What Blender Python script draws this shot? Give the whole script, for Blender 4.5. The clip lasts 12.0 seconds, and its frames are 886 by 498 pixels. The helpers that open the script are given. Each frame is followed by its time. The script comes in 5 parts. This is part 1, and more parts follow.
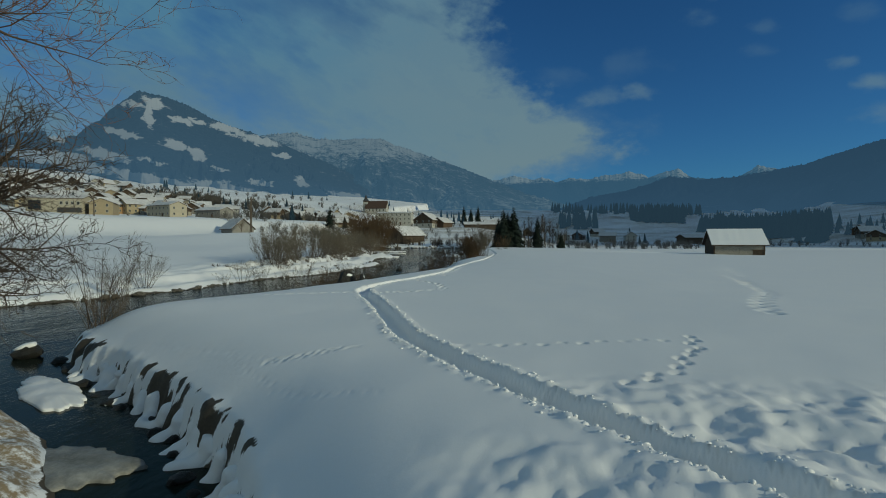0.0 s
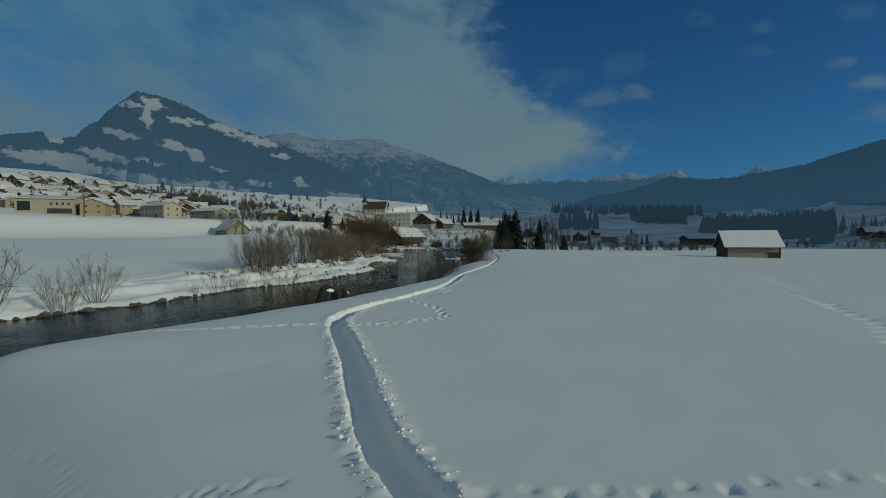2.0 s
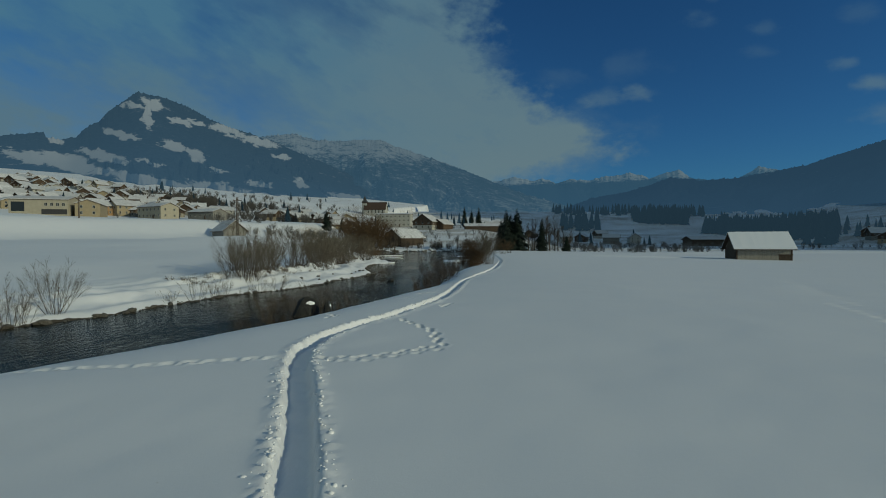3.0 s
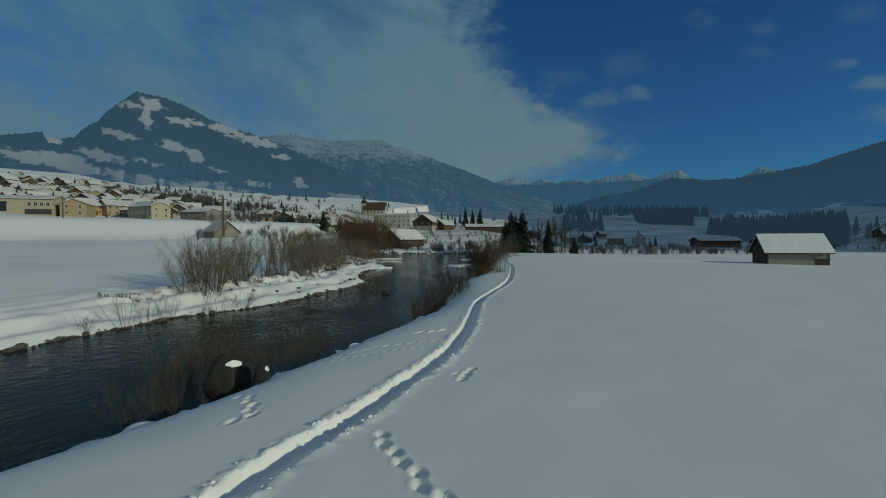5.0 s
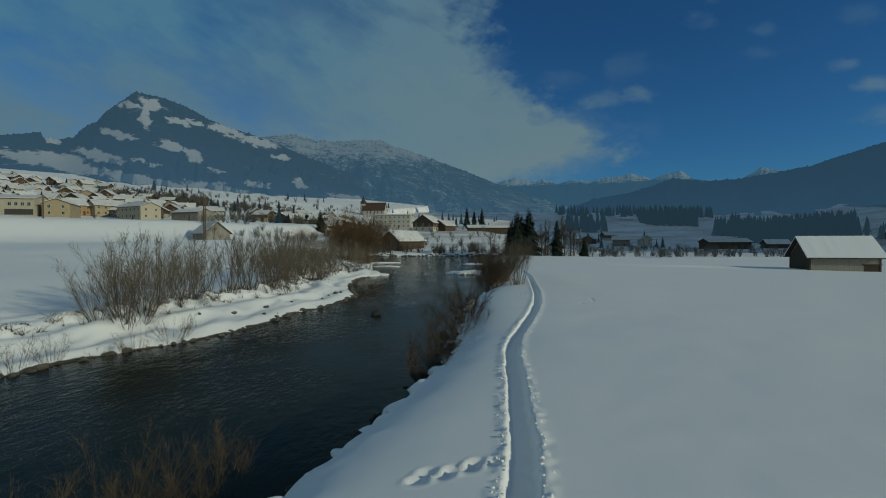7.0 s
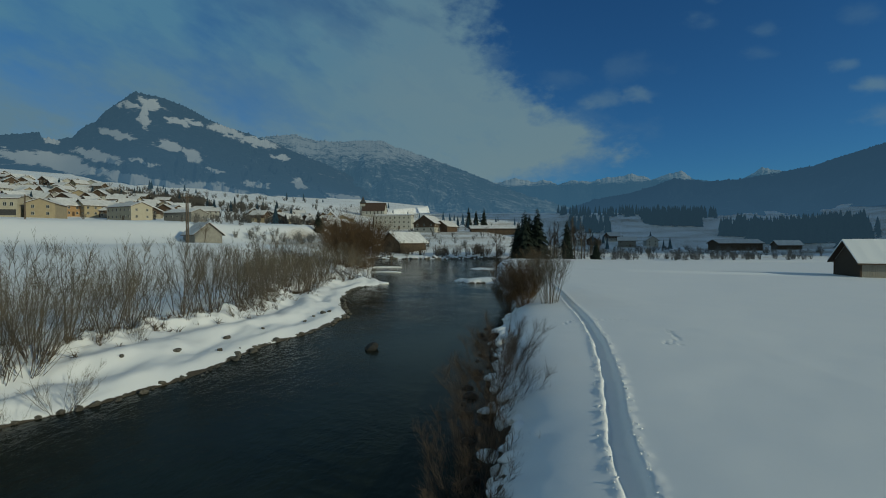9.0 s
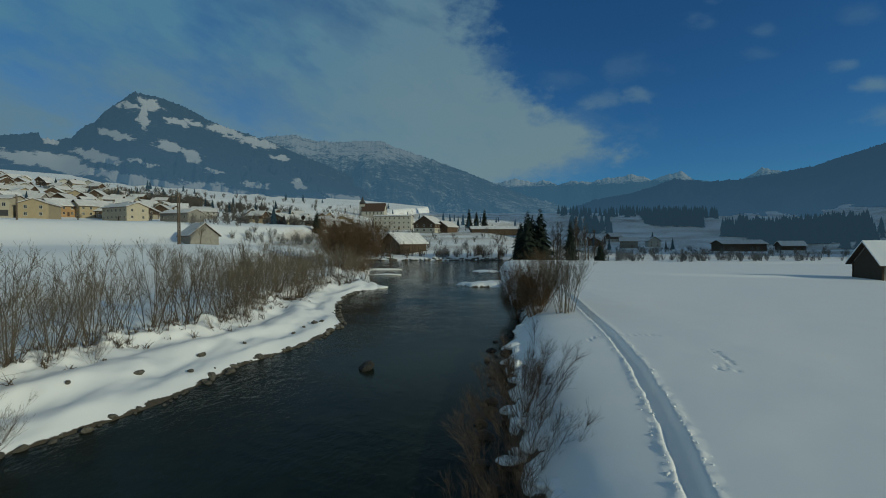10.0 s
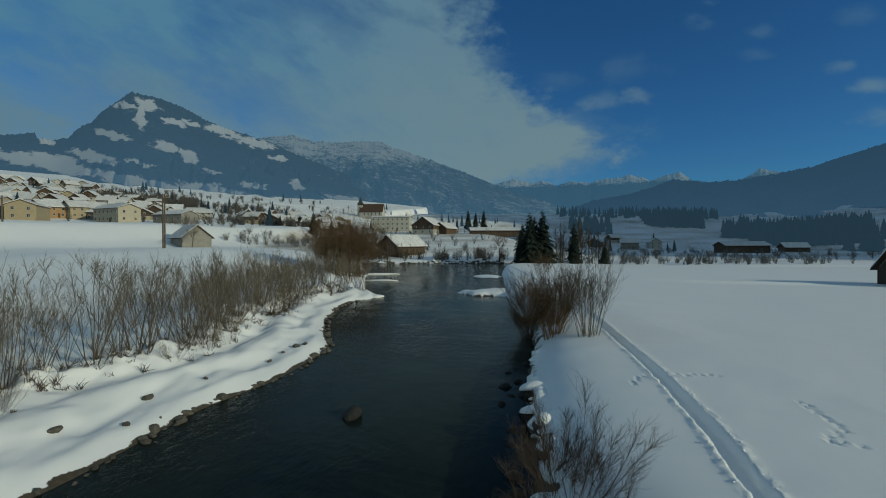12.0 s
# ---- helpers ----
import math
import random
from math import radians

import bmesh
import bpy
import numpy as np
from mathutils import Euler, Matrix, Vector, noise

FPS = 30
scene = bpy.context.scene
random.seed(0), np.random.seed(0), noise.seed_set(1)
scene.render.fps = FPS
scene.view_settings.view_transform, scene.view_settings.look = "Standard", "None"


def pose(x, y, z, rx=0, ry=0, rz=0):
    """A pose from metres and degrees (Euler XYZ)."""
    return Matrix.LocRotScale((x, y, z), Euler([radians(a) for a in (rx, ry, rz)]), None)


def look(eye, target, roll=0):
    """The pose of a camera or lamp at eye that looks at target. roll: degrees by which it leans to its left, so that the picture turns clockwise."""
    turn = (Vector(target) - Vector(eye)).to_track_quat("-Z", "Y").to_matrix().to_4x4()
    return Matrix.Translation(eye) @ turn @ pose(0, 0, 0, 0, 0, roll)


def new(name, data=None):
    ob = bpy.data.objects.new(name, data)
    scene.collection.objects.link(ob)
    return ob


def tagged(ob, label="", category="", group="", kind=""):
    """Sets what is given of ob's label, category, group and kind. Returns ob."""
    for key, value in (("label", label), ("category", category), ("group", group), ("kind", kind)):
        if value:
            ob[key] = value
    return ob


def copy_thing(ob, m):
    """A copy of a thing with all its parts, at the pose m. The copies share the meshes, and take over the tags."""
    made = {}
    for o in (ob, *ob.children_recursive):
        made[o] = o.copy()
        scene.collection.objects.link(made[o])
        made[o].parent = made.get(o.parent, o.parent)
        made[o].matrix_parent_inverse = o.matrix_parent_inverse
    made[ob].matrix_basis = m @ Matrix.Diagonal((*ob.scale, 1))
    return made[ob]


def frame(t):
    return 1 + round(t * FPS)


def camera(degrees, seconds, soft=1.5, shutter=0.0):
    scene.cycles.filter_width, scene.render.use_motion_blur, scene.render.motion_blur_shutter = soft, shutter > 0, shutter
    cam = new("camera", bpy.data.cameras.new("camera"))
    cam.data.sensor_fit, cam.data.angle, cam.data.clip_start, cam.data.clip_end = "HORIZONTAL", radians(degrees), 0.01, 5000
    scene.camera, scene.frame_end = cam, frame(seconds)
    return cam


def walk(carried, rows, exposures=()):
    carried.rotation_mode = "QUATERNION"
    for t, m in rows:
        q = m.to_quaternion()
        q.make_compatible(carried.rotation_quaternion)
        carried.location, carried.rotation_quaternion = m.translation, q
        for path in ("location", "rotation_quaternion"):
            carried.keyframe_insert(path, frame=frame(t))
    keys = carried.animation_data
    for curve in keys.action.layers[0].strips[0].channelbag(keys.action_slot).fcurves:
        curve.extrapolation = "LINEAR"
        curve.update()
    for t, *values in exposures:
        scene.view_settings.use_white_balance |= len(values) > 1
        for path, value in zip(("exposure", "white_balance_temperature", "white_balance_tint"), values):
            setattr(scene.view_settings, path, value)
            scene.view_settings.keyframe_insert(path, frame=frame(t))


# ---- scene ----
# ---- camera and its flight ----
cam = camera(86.0, 12.0, soft=1.0)
PATH = [
    (0, (-0.341, 1.222, 2.148), (-0.788, 21.212, 1.677), -0.14),
    (0.5, (-0.372, 2.205, 2.209), (-0.804, 22.195, 1.746), -0.15),
    (1, (-0.423, 3.373, 2.303), (-0.851, 23.363, 1.840), -0.14),
    (1.5, (-0.457, 4.661, 2.406), (-0.886, 24.651, 1.952), -0.16),
    (2, (-0.483, 6.217, 2.515), (-0.910, 26.207, 2.068), -0.18),
    (2.5, (-0.413, 7.719, 2.609), (-0.856, 27.709, 2.181), -0.18),
    (3, (-0.402, 9.472, 2.691), (-0.858, 29.463, 2.275), -0.18),
    (5, (-1.003, 18.123, 3.110), (-1.464, 38.114, 2.707), -0.16),
    (5.5, (-1.131, 20.436, 3.287), (-1.595, 40.426, 2.886), -0.16),
    (6, (-1.242, 22.968, 3.378), (-1.705, 42.959, 2.988), -0.16),
    (6.5, (-1.397, 25.322, 3.430), (-1.861, 45.313, 3.052), -0.15),
    (7, (-1.686, 27.762, 3.493), (-2.159, 47.753, 3.120), -0.14),
    (9, (-2.856, 36.387, 4.007), (-3.334, 56.378, 3.647), -0.15),
    (9.5, (-3.010, 38.040, 4.083), (-3.481, 58.031, 3.726), -0.15),
    (10, (-3.198, 39.718, 4.158), (-3.669, 59.710, 3.818), -0.17),
    (10.5, (-3.295, 41.186, 4.291), (-3.754, 61.178, 3.963), -0.18),
    (11, (-3.338, 42.506, 4.467), (-3.784, 62.498, 4.144), -0.18),
    (11.5, (-3.415, 43.452, 4.641), (-3.840, 63.445, 4.318), -0.18),
    (12, (-3.548, 44.286, 4.740), (-3.955, 64.279, 4.425), -0.17),
]
walk(cam, [(t, look(eye, target, roll)) for t, eye, target, roll in PATH],
     exposures=[(0, -0.98, 6600, -8), (2.5, -1.22, 6600, -8), (6.5, -1.15, 6600, -8), (9.3, -0.99, 6600, -8), (12, -0.93, 6600, -8)])

# ---- daylight: low winter sun from the right, slightly behind ----
SUN_AZ, SUN_EL = 116.0, 17.0  # clockwise from +y, and above the horizon, in degrees
sun_way = Vector((math.sin(radians(SUN_AZ)) * math.cos(radians(SUN_EL)),
                  math.cos(radians(SUN_AZ)) * math.cos(radians(SUN_EL)), math.sin(radians(SUN_EL))))
sun_data = bpy.data.lights.new("sun", "SUN")
sun_data.energy, sun_data.angle, sun_data.color = 4.2, radians(0.6), (1.0, 0.89, 0.70)
sun = new("sun", sun_data)
sun.matrix_world = look(sun_way * 200, (0, 0, 0))


class Nodes:
    """A small wrapper to write node trees in few lines."""

    def __init__(self, tree):
        self.tree = tree
        tree.nodes.clear()

    def add(self, kind, props=None, **links):
        n = self.tree.nodes.new(kind)
        for key, value in (props or {}).items():
            setattr(n, key, value)
        for key, value in links.items():
            self.put(n, key, value)
        return n

    def put(self, n, key, value):
        socket = n.inputs[int(key[1:])] if key[0] == "i" and key[1:].isdigit() else n.inputs[key.replace("_", " ")]
        if isinstance(value, bpy.types.NodeSocket):
            self.tree.links.new(value, socket)
        elif isinstance(value, bpy.types.Node):
            self.tree.links.new(value.outputs[0], socket)
        else:
            socket.default_value = value

    def math(self, op, a, b=0.0, c=0.0, clamp=False):
        return self.add("ShaderNodeMath", {"operation": op, "use_clamp": clamp}, i0=a, i1=b, i2=c).outputs[0]

    def ramp(self, fac, stops):
        n = self.add("ShaderNodeValToRGB", Fac=fac)
        while len(n.color_ramp.elements) < len(stops):
            n.color_ramp.elements.new(0.5)
        for e, (at, col) in zip(n.color_ramp.elements, stops):
            e.position, e.color = at, col if len(col) == 4 else (*col, 1)
        return n.outputs[0]

    def mix(self, fac, a, b):
        n = self.add("ShaderNodeMix", {"data_type": "RGBA"})
        for i, v in ((0, fac), (6, a), (7, b)):
            if isinstance(v, bpy.types.NodeSocket):
                self.tree.links.new(v, n.inputs[i])
            else:
                n.inputs[i].default_value = (*v, 1) if isinstance(v, tuple) and len(v) == 3 else v
        return n.outputs[2]

    def noise(self, vec, scale, detail=4, rough=0.55, w=0):
        return self.add("ShaderNodeTexNoise", {"noise_dimensions": "3D"}, Vector=vec, Scale=scale, Detail=detail,
                        Roughness=rough).outputs[0]


def grey(v):
    return (v, v, v, 1)


# sky: clear blue with a soft bank of cloud over the left half and a few puffs
world = bpy.data.worlds.new("sky")
scene.world = world
world.use_nodes = True
N = Nodes(world.node_tree)
sky = N.add("ShaderNodeTexSky", {"sky_type": "NISHITA", "sun_disc": False, "sun_elevation": radians(SUN_EL),
                                 "sun_rotation": radians(SUN_AZ), "altitude": 800, "air_density": 1.0,
                                 "dust_density": 0.4, "ozone_density": 2.0})
way = N.add("ShaderNodeTexCoord").outputs["Generated"]
xyz = N.add("ShaderNodeSeparateXYZ", Vector=way)
X, Y, Z = xyz.outputs
ahead = N.math("MAXIMUM", Y, 0.06)
U, V = N.math("DIVIDE", X, ahead), N.math("DIVIDE", Z, ahead)
# wisps are drawn out along a line that falls to the right
drawn = N.add("ShaderNodeMapping", {"vector_type": "TEXTURE"}, Vector=way, Rotation=(0, radians(24), 0), Scale=(1.0, 1.0, 0.42)).outputs[0]
flat = N.add("ShaderNodeVectorMath", {"operation": "MULTIPLY"}, i0=way, i1=(1.0, 1.0, 1.7)).outputs[0]
n1 = N.noise(flat, 4.0, 7, 0.55)
n2 = N.noise(flat, 12.0, 5, 0.55)
veil_noise = N.noise(drawn, 1.9, 7, 0.56)
wisp = N.noise(drawn, 5.0, 7, 0.58)


def smooth(value, a, b, lo=0.0, hi=1.0):
    return N.add("ShaderNodeMapRange", {"interpolation_type": "SMOOTHSTEP"}, Value=value, From_Min=a, From_Max=b, To_Min=lo, To_Max=hi).outputs[0]


# the cloud bank's edge: how far right it reaches at each height over the skyline
reach = N.ramp(N.math("MULTIPLY", V, 2.0), [(0.0, grey(0.02)), (0.14, grey(0.06)), (0.24, grey(0.20)), (0.36, grey(0.29)), (0.45, grey(0.30)), (0.55, grey(0.21)), (0.66, grey(0.13)), (0.82, grey(0.085)), (1.0, grey(0.08))])
rag = N.math("ADD", N.math("MULTIPLY", N.math("SUBTRACT", n1, 0.5), 0.50), N.math("MULTIPLY", N.math("SUBTRACT", N.noise(flat, 24.0, 6, 0.6), 0.5), 0.22))
edge = N.math("ADD", N.math("SUBTRACT", reach, U), rag)
bank = smooth(edge, -0.05, 0.10)
rim = smooth(edge, 0.04, 0.62, 1.0, 0.0)
body = N.math("MULTIPLY_ADD", smooth(veil_noise, 0.36, 0.64), 0.40, 0.50)
body = N.math("ADD", body, N.math("MULTIPLY", rim, 0.16))
body = N.math("ADD", body, smooth(wisp, 0.34, 0.66, -0.24, 0.24))
body = N.math("ADD", body, smooth(n2, 0.34, 0.66, -0.10, 0.10))
# a grey layer low over the left skyline
low = N.math("MULTIPLY", smooth(V, 0.46, 0.24), smooth(U, -0.15, -0.75))
body = N.math("MULTIPLY_ADD", low, 0.30, body)
cover = N.math("MULTIPLY", bank, N.math("MAXIMUM", N.math("MINIMUM", body, 0.92), 0.12))
# brighter puffs on the sunny side of the bank
for pu, pv, w, amp in ((0.06, 0.325, 0.11, 0.40), (-0.01, 0.245, 0.13, 0.30), (0.26, 0.225, 0.15, 0.30), (0.10, 0.20, 0.20, 0.26), (-0.18, 0.30, 0.22, 0.18), (0.20, 0.16, 0.16, 0.22),
                       (0.308, 0.292, 0.055, 0.32), (0.392, 0.308, 0.050, 0.42), (0.86, 0.318, 0.055, 0.55), (0.905, 0.255, 0.085, 0.50), (0.495, 0.462, 0.075, 0.30), (0.53, 0.492, 0.05, 0.32), (0.08, 0.377, 0.08, 0.26),
                       (0.806, 0.36, 0.040, 0.34), (0.64, 0.43, 0.045, 0.20), (0.85, 0.46, 0.07, 0.16), (0.63, 0.385, 0.05, 0.15), (0.36, 0.355, 0.09, 0.14), (0.22, 0.335, 0.08, 0.14)):
    du, dv = N.math("SUBTRACT", U, pu), N.math("MULTIPLY", N.math("SUBTRACT", V, pv), 2.1)
    r = N.math("SQRT", N.math("ADD", N.math("MULTIPLY", du, du), N.math("MULTIPLY", dv, dv)))
    r = N.math("ADD", r, N.math("MULTIPLY", N.math("SUBTRACT", N.math("ADD", N.math("MULTIPLY", n2, 0.5), N.math("MULTIPLY", wisp, 0.5)), 0.47), 3.0 * w + 0.12))
    cover = N.math("ADD", cover, N.math("MULTIPLY", smooth(r, 0.0, w, amp, 0.0), smooth(Y, 0.05, 0.2)))
# thin pale cloud added overhead and behind, out of view, to whiten the skylight
cover = N.math("MAXIMUM", cover, N.math("MULTIPLY", smooth(Y, 0.25, -0.35), N.math("MULTIPLY_ADD", veil_noise, 0.5, 0.35)))
cover = N.math("MINIMUM", cover, 0.95)
cloud = N.mix(smooth(V, 0.10, 0.50), (2.5, 3.6, 4.6), (1.4, 3.15, 5.2))
cloud = N.mix(N.math("MULTIPLY", rim, 0.5), cloud, (2.8, 3.7, 4.5))
cloud = N.mix(N.math("MULTIPLY", low, 0.6), cloud, (1.9, 2.95, 4.1))
tint = N.add("ShaderNodeMix", {"data_type": "RGBA", "blend_type": "MULTIPLY"})
N.tree.links.new(sky.outputs[0], tint.inputs[6])
tint.inputs[0].default_value, tint.inputs[7].default_value = 1.0, (0.30, 0.66, 1.16, 1)
cloud = N.mix(smooth(Y, 0.2, -0.4), cloud, (3.9, 4.5, 4.7))
col = N.mix(cover, tint.outputs[2], cloud)
bg = N.add("ShaderNodeBackground", Color=col, Strength=0.12)
N.add("ShaderNodeOutputWorld", Surface=bg)


# ---- materials ----
def material(name):
    m = bpy.data.materials.new(name)
    m.use_nodes = True
    k = Nodes(m.node_tree)
    k.co = k.add("ShaderNodeTexCoord").outputs["Object"]
    return m, k


def finish(k, color, rough=0.7, spec=0.3, bump=None, metallic=0.0, strength=0.5, dist=0.05, **more):
    b = k.add("ShaderNodeBsdfPrincipled", Base_Color=color if not isinstance(color, tuple) else (*color[:3], 1), Roughness=rough,
              Metallic=metallic)
    b.inputs["Specular IOR Level"].default_value = spec
    for key, value in more.items():
        k.put(b, key, value)
    if bump is not None:
        k.put(b, "Normal", k.add("ShaderNodeBump", Height=bump, Strength=strength, Distance=dist))
    k.add("ShaderNodeOutputMaterial", Surface=b)
    return b


def snow_material(name="snow", banks=False):
    """Settled snow; with banks, bare earth, fallen leaves and haze-dimmed patches where the mesh says so."""
    m, k = material(name)
    big = k.noise(k.co, 0.35, 5)
    mid = k.noise(k.co, 5.0, 5, 0.6)
    fine = k.noise(k.co, 45.0, 3, 0.6)
    color = k.mix(big, (0.80, 0.82, 0.85), (0.86, 0.865, 0.87))
    h = k.math("ADD", k.math("MULTIPLY", mid, 0.6), k.math("MULTIPLY", fine, 0.25))
    if banks:
        speck = k.noise(k.co, 7.0, 6, 0.7)
        litter_haze = k.add("ShaderNodeAttribute", {"attribute_name": "litter_haze"}).outputs["Fac"]
        f = k.add("ShaderNodeMapRange", Value=k.math("ADD", litter_haze, k.math("MULTIPLY", k.math("SUBTRACT", speck, 0.5), 2.2)), From_Min=0.45, From_Max=0.85).outputs[0]
        color = k.mix(f, color, k.mix(speck, (0.10, 0.07, 0.04), (0.42, 0.33, 0.21)))
        bare = k.add("ShaderNodeAttribute", {"attribute_name": "bare"}).outputs["Fac"]
        f = k.add("ShaderNodeMapRange", Value=k.math("ADD", bare, k.math("MULTIPLY", k.math("SUBTRACT", speck, 0.5), 1.2)), From_Min=0.42, From_Max=0.62).outputs[0]
        color = k.mix(f, color, k.mix(speck, (0.02, 0.018, 0.014), (0.12, 0.10, 0.075)))
    finish(k, color, 0.6, 0.15, h, strength=0.16, dist=0.05)
    return m


def rough_material(name, a, b, scale=4.0, rough=0.85, bump=0.5, dist=0.03, c=None):
    """Two colours mingled at two scales, with relief."""
    m, k = material(name)
    rnd = k.add("ShaderNodeObjectInfo").outputs["Random"]
    big, fine = k.noise(k.co, scale, 5), k.noise(k.co, scale * 9, 4, 0.65)
    f = k.math("ADD", k.math("MULTIPLY", big, 0.75), k.math("MULTIPLY", fine, 0.35))
    f = k.add("ShaderNodeMapRange", Value=f, From_Min=0.35, From_Max=0.75).outputs[0]
    color = k.mix(f, a, b)
    color = k.mix(k.math("MULTIPLY", rnd, 0.35), color, c or tuple(v * 0.6 for v in a))
    finish(k, color, rough, 0.25, fine, strength=bump, dist=dist)
    return m


def plank_material(name, a, b, width=0.22):
    """Upright weathered boards: tone from board to board, streaks along them."""
    m, k = material(name)
    s = k.add("ShaderNodeSeparateXYZ", Vector=k.co)
    along = k.math("ADD", s.outputs[0], s.outputs[1])
    board = k.math("FLOOR", k.math("DIVIDE", along, width))
    tone = k.add("ShaderNodeTexWhiteNoise", {"noise_dimensions": "1D"}, W=board).outputs[0]
    v = k.add("ShaderNodeVectorMath", {"operation": "MULTIPLY"}, i0=k.co, i1=(9.0, 9.0, 0.7)).outputs[0]
    streak = k.noise(v, 2.0, 6, 0.6)
    f = k.math("ADD", k.math("MULTIPLY", tone, 0.45), k.math("MULTIPLY", streak, 0.6))
    gap = k.math("LESS_THAN", k.math("FRACT", k.math("DIVIDE", along, width)), 0.07)
    color = k.mix(gap, k.mix(f, a, b), tuple(x * 0.25 for x in a))
    finish(k, color, 0.85, 0.2, k.math("SUBTRACT", streak, gap), strength=0.5, dist=0.02)
    return m


def water_material():
    m, k = material("river_water")
    v = k.add("ShaderNodeVectorMath", {"operation": "MULTIPLY"}, i0=k.co, i1=(1.0, 0.55, 1.0)).outputs[0]
    long = k.noise(v, 0.5, 3)
    chop = k.noise(v, 3.2, 5, 0.6)
    calm = k.add("ShaderNodeMapRange", Value=k.noise(k.co, 0.09, 3), From_Min=0.38, From_Max=0.62, To_Min=0.25, To_Max=1.0).outputs[0]
    h = k.math("MULTIPLY", k.math("ADD", k.math("MULTIPLY", long, 0.7), chop), calm)
    bed = k.noise(k.co, 1.4, 5)
    color = k.mix(bed, (0.006, 0.009, 0.007), (0.020, 0.027, 0.021))
    finish(k, color, 0.10, 0.5, h, strength=0.5, dist=0.11, IOR=1.13, Specular_Tint=(0.86, 1.0, 0.86, 1))
    return m


def glass_material():
    m, k = material("window_pane")
    finish(k, (0.02, 0.025, 0.03), 0.08, 0.6)
    return m


def mountain_material(name, forest, snow, air, thin, thick, depth=170.0):
    """Forest and snow by the mesh's own cover attribute, broken up by noise; the distance haze is mixed in as emission,
    thin on the heights and thick over the valley floor.
    """
    m, k = material(name)
    cover = k.add("ShaderNodeAttribute", {"attribute_name": "cover"}).outputs["Fac"]
    v = k.add("ShaderNodeVectorMath", {"operation": "MULTIPLY"}, i0=k.co, i1=(1.0, 1.0, 0.8)).outputs[0]
    trees = k.noise(v, 0.075, 5, 0.75)
    single = k.add("ShaderNodeTexVoronoi", Vector=v, Scale=0.05).outputs["Distance"]
    blotch = k.noise(k.co, 0.011, 7, 0.68)
    f = k.math("ADD", cover, k.math("ADD", k.math("MULTIPLY", k.math("SUBTRACT", trees, 0.5), 1.5),
                                    k.math("MULTIPLY", k.math("SUBTRACT", blotch, 0.5), 1.25)))
    f = k.math("ADD", f, k.math("MULTIPLY", k.math("SUBTRACT", single, 0.45), 0.28))
    f = k.add("ShaderNodeMapRange", {"interpolation_type": "SMOOTHSTEP"}, Value=f, From_Min=0.40, From_Max=0.66).outputs[0]
    dark = k.mix(k.math("MULTIPLY", k.math("SUBTRACT", trees, 0.3), 2.5, clamp=True), tuple(x * 0.4 for x in forest), tuple(x * 2.0 for x in forest))
    d = k.add("ShaderNodeBsdfDiffuse", Color=k.mix(f, dark, snow), Roughness=0.6)
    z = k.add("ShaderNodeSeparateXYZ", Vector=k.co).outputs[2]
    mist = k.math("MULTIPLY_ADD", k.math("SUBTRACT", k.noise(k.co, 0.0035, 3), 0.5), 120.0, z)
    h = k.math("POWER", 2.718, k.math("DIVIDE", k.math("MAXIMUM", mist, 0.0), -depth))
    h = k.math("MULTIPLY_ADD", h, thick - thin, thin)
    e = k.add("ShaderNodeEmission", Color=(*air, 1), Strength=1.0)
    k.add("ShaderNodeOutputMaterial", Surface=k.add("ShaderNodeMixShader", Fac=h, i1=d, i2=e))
    return m


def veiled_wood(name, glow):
    """Spruce wood with the valley's mist put in as blue emission."""
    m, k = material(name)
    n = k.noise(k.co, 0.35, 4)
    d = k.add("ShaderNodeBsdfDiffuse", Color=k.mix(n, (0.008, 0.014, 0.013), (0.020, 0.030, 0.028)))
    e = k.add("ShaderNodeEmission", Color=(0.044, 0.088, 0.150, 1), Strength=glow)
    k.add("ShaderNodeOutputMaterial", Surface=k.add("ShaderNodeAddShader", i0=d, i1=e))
    return m


SNOW = snow_material()
GROUND = snow_material("snow_ground", True)
WATER = water_material()
PANE = glass_material()
STONE = rough_material("river_stone", (0.07, 0.065, 0.055), (0.20, 0.185, 0.16), 2.2, 0.8, 0.8, 0.06)
WETSTONE = rough_material("wet_stone", (0.014, 0.015, 0.014), (0.05, 0.048, 0.043), 3.0, 0.45, 0.8, 0.05)
DARKTWIG = rough_material("dark_twig", (0.055, 0.041, 0.031), (0.12, 0.09, 0.067), 6.0, 0.85, 0.2, 0.01)
BARK = rough_material("grey_bark", (0.07, 0.055, 0.042), (0.17, 0.14, 0.11), 8.0, 0.9, 0.6, 0.02)
TWIG = rough_material("brown_twig", (0.072, 0.056, 0.040), (0.155, 0.122, 0.086), 6.0, 0.85, 0.2, 0.01)
GREYTWIG = rough_material("grey_twig", (0.075, 0.070, 0.062), (0.15, 0.142, 0.13), 6.0, 0.85, 0.2, 0.01)
HEDGETWIG = rough_material("grey_olive_twig", (0.105, 0.092, 0.070), (0.21, 0.185, 0.145), 6.0, 0.85, 0.2, 0.01)
HAZETWIG = rough_material("deep_brown_twig", (0.060, 0.045, 0.030), (0.115, 0.086, 0.056), 6.0, 0.85, 0.2, 0.01)
# far bushes: distance haze put into a paler twig colour
PALETWIG = rough_material("hazed_grey_twig", (0.11, 0.108, 0.102), (0.20, 0.198, 0.19), 6.0, 0.85, 0.2, 0.01)
REDTWIG = rough_material("reddish_twig", (0.13, 0.065, 0.04), (0.24, 0.13, 0.08), 6.0, 0.85, 0.2, 0.01)
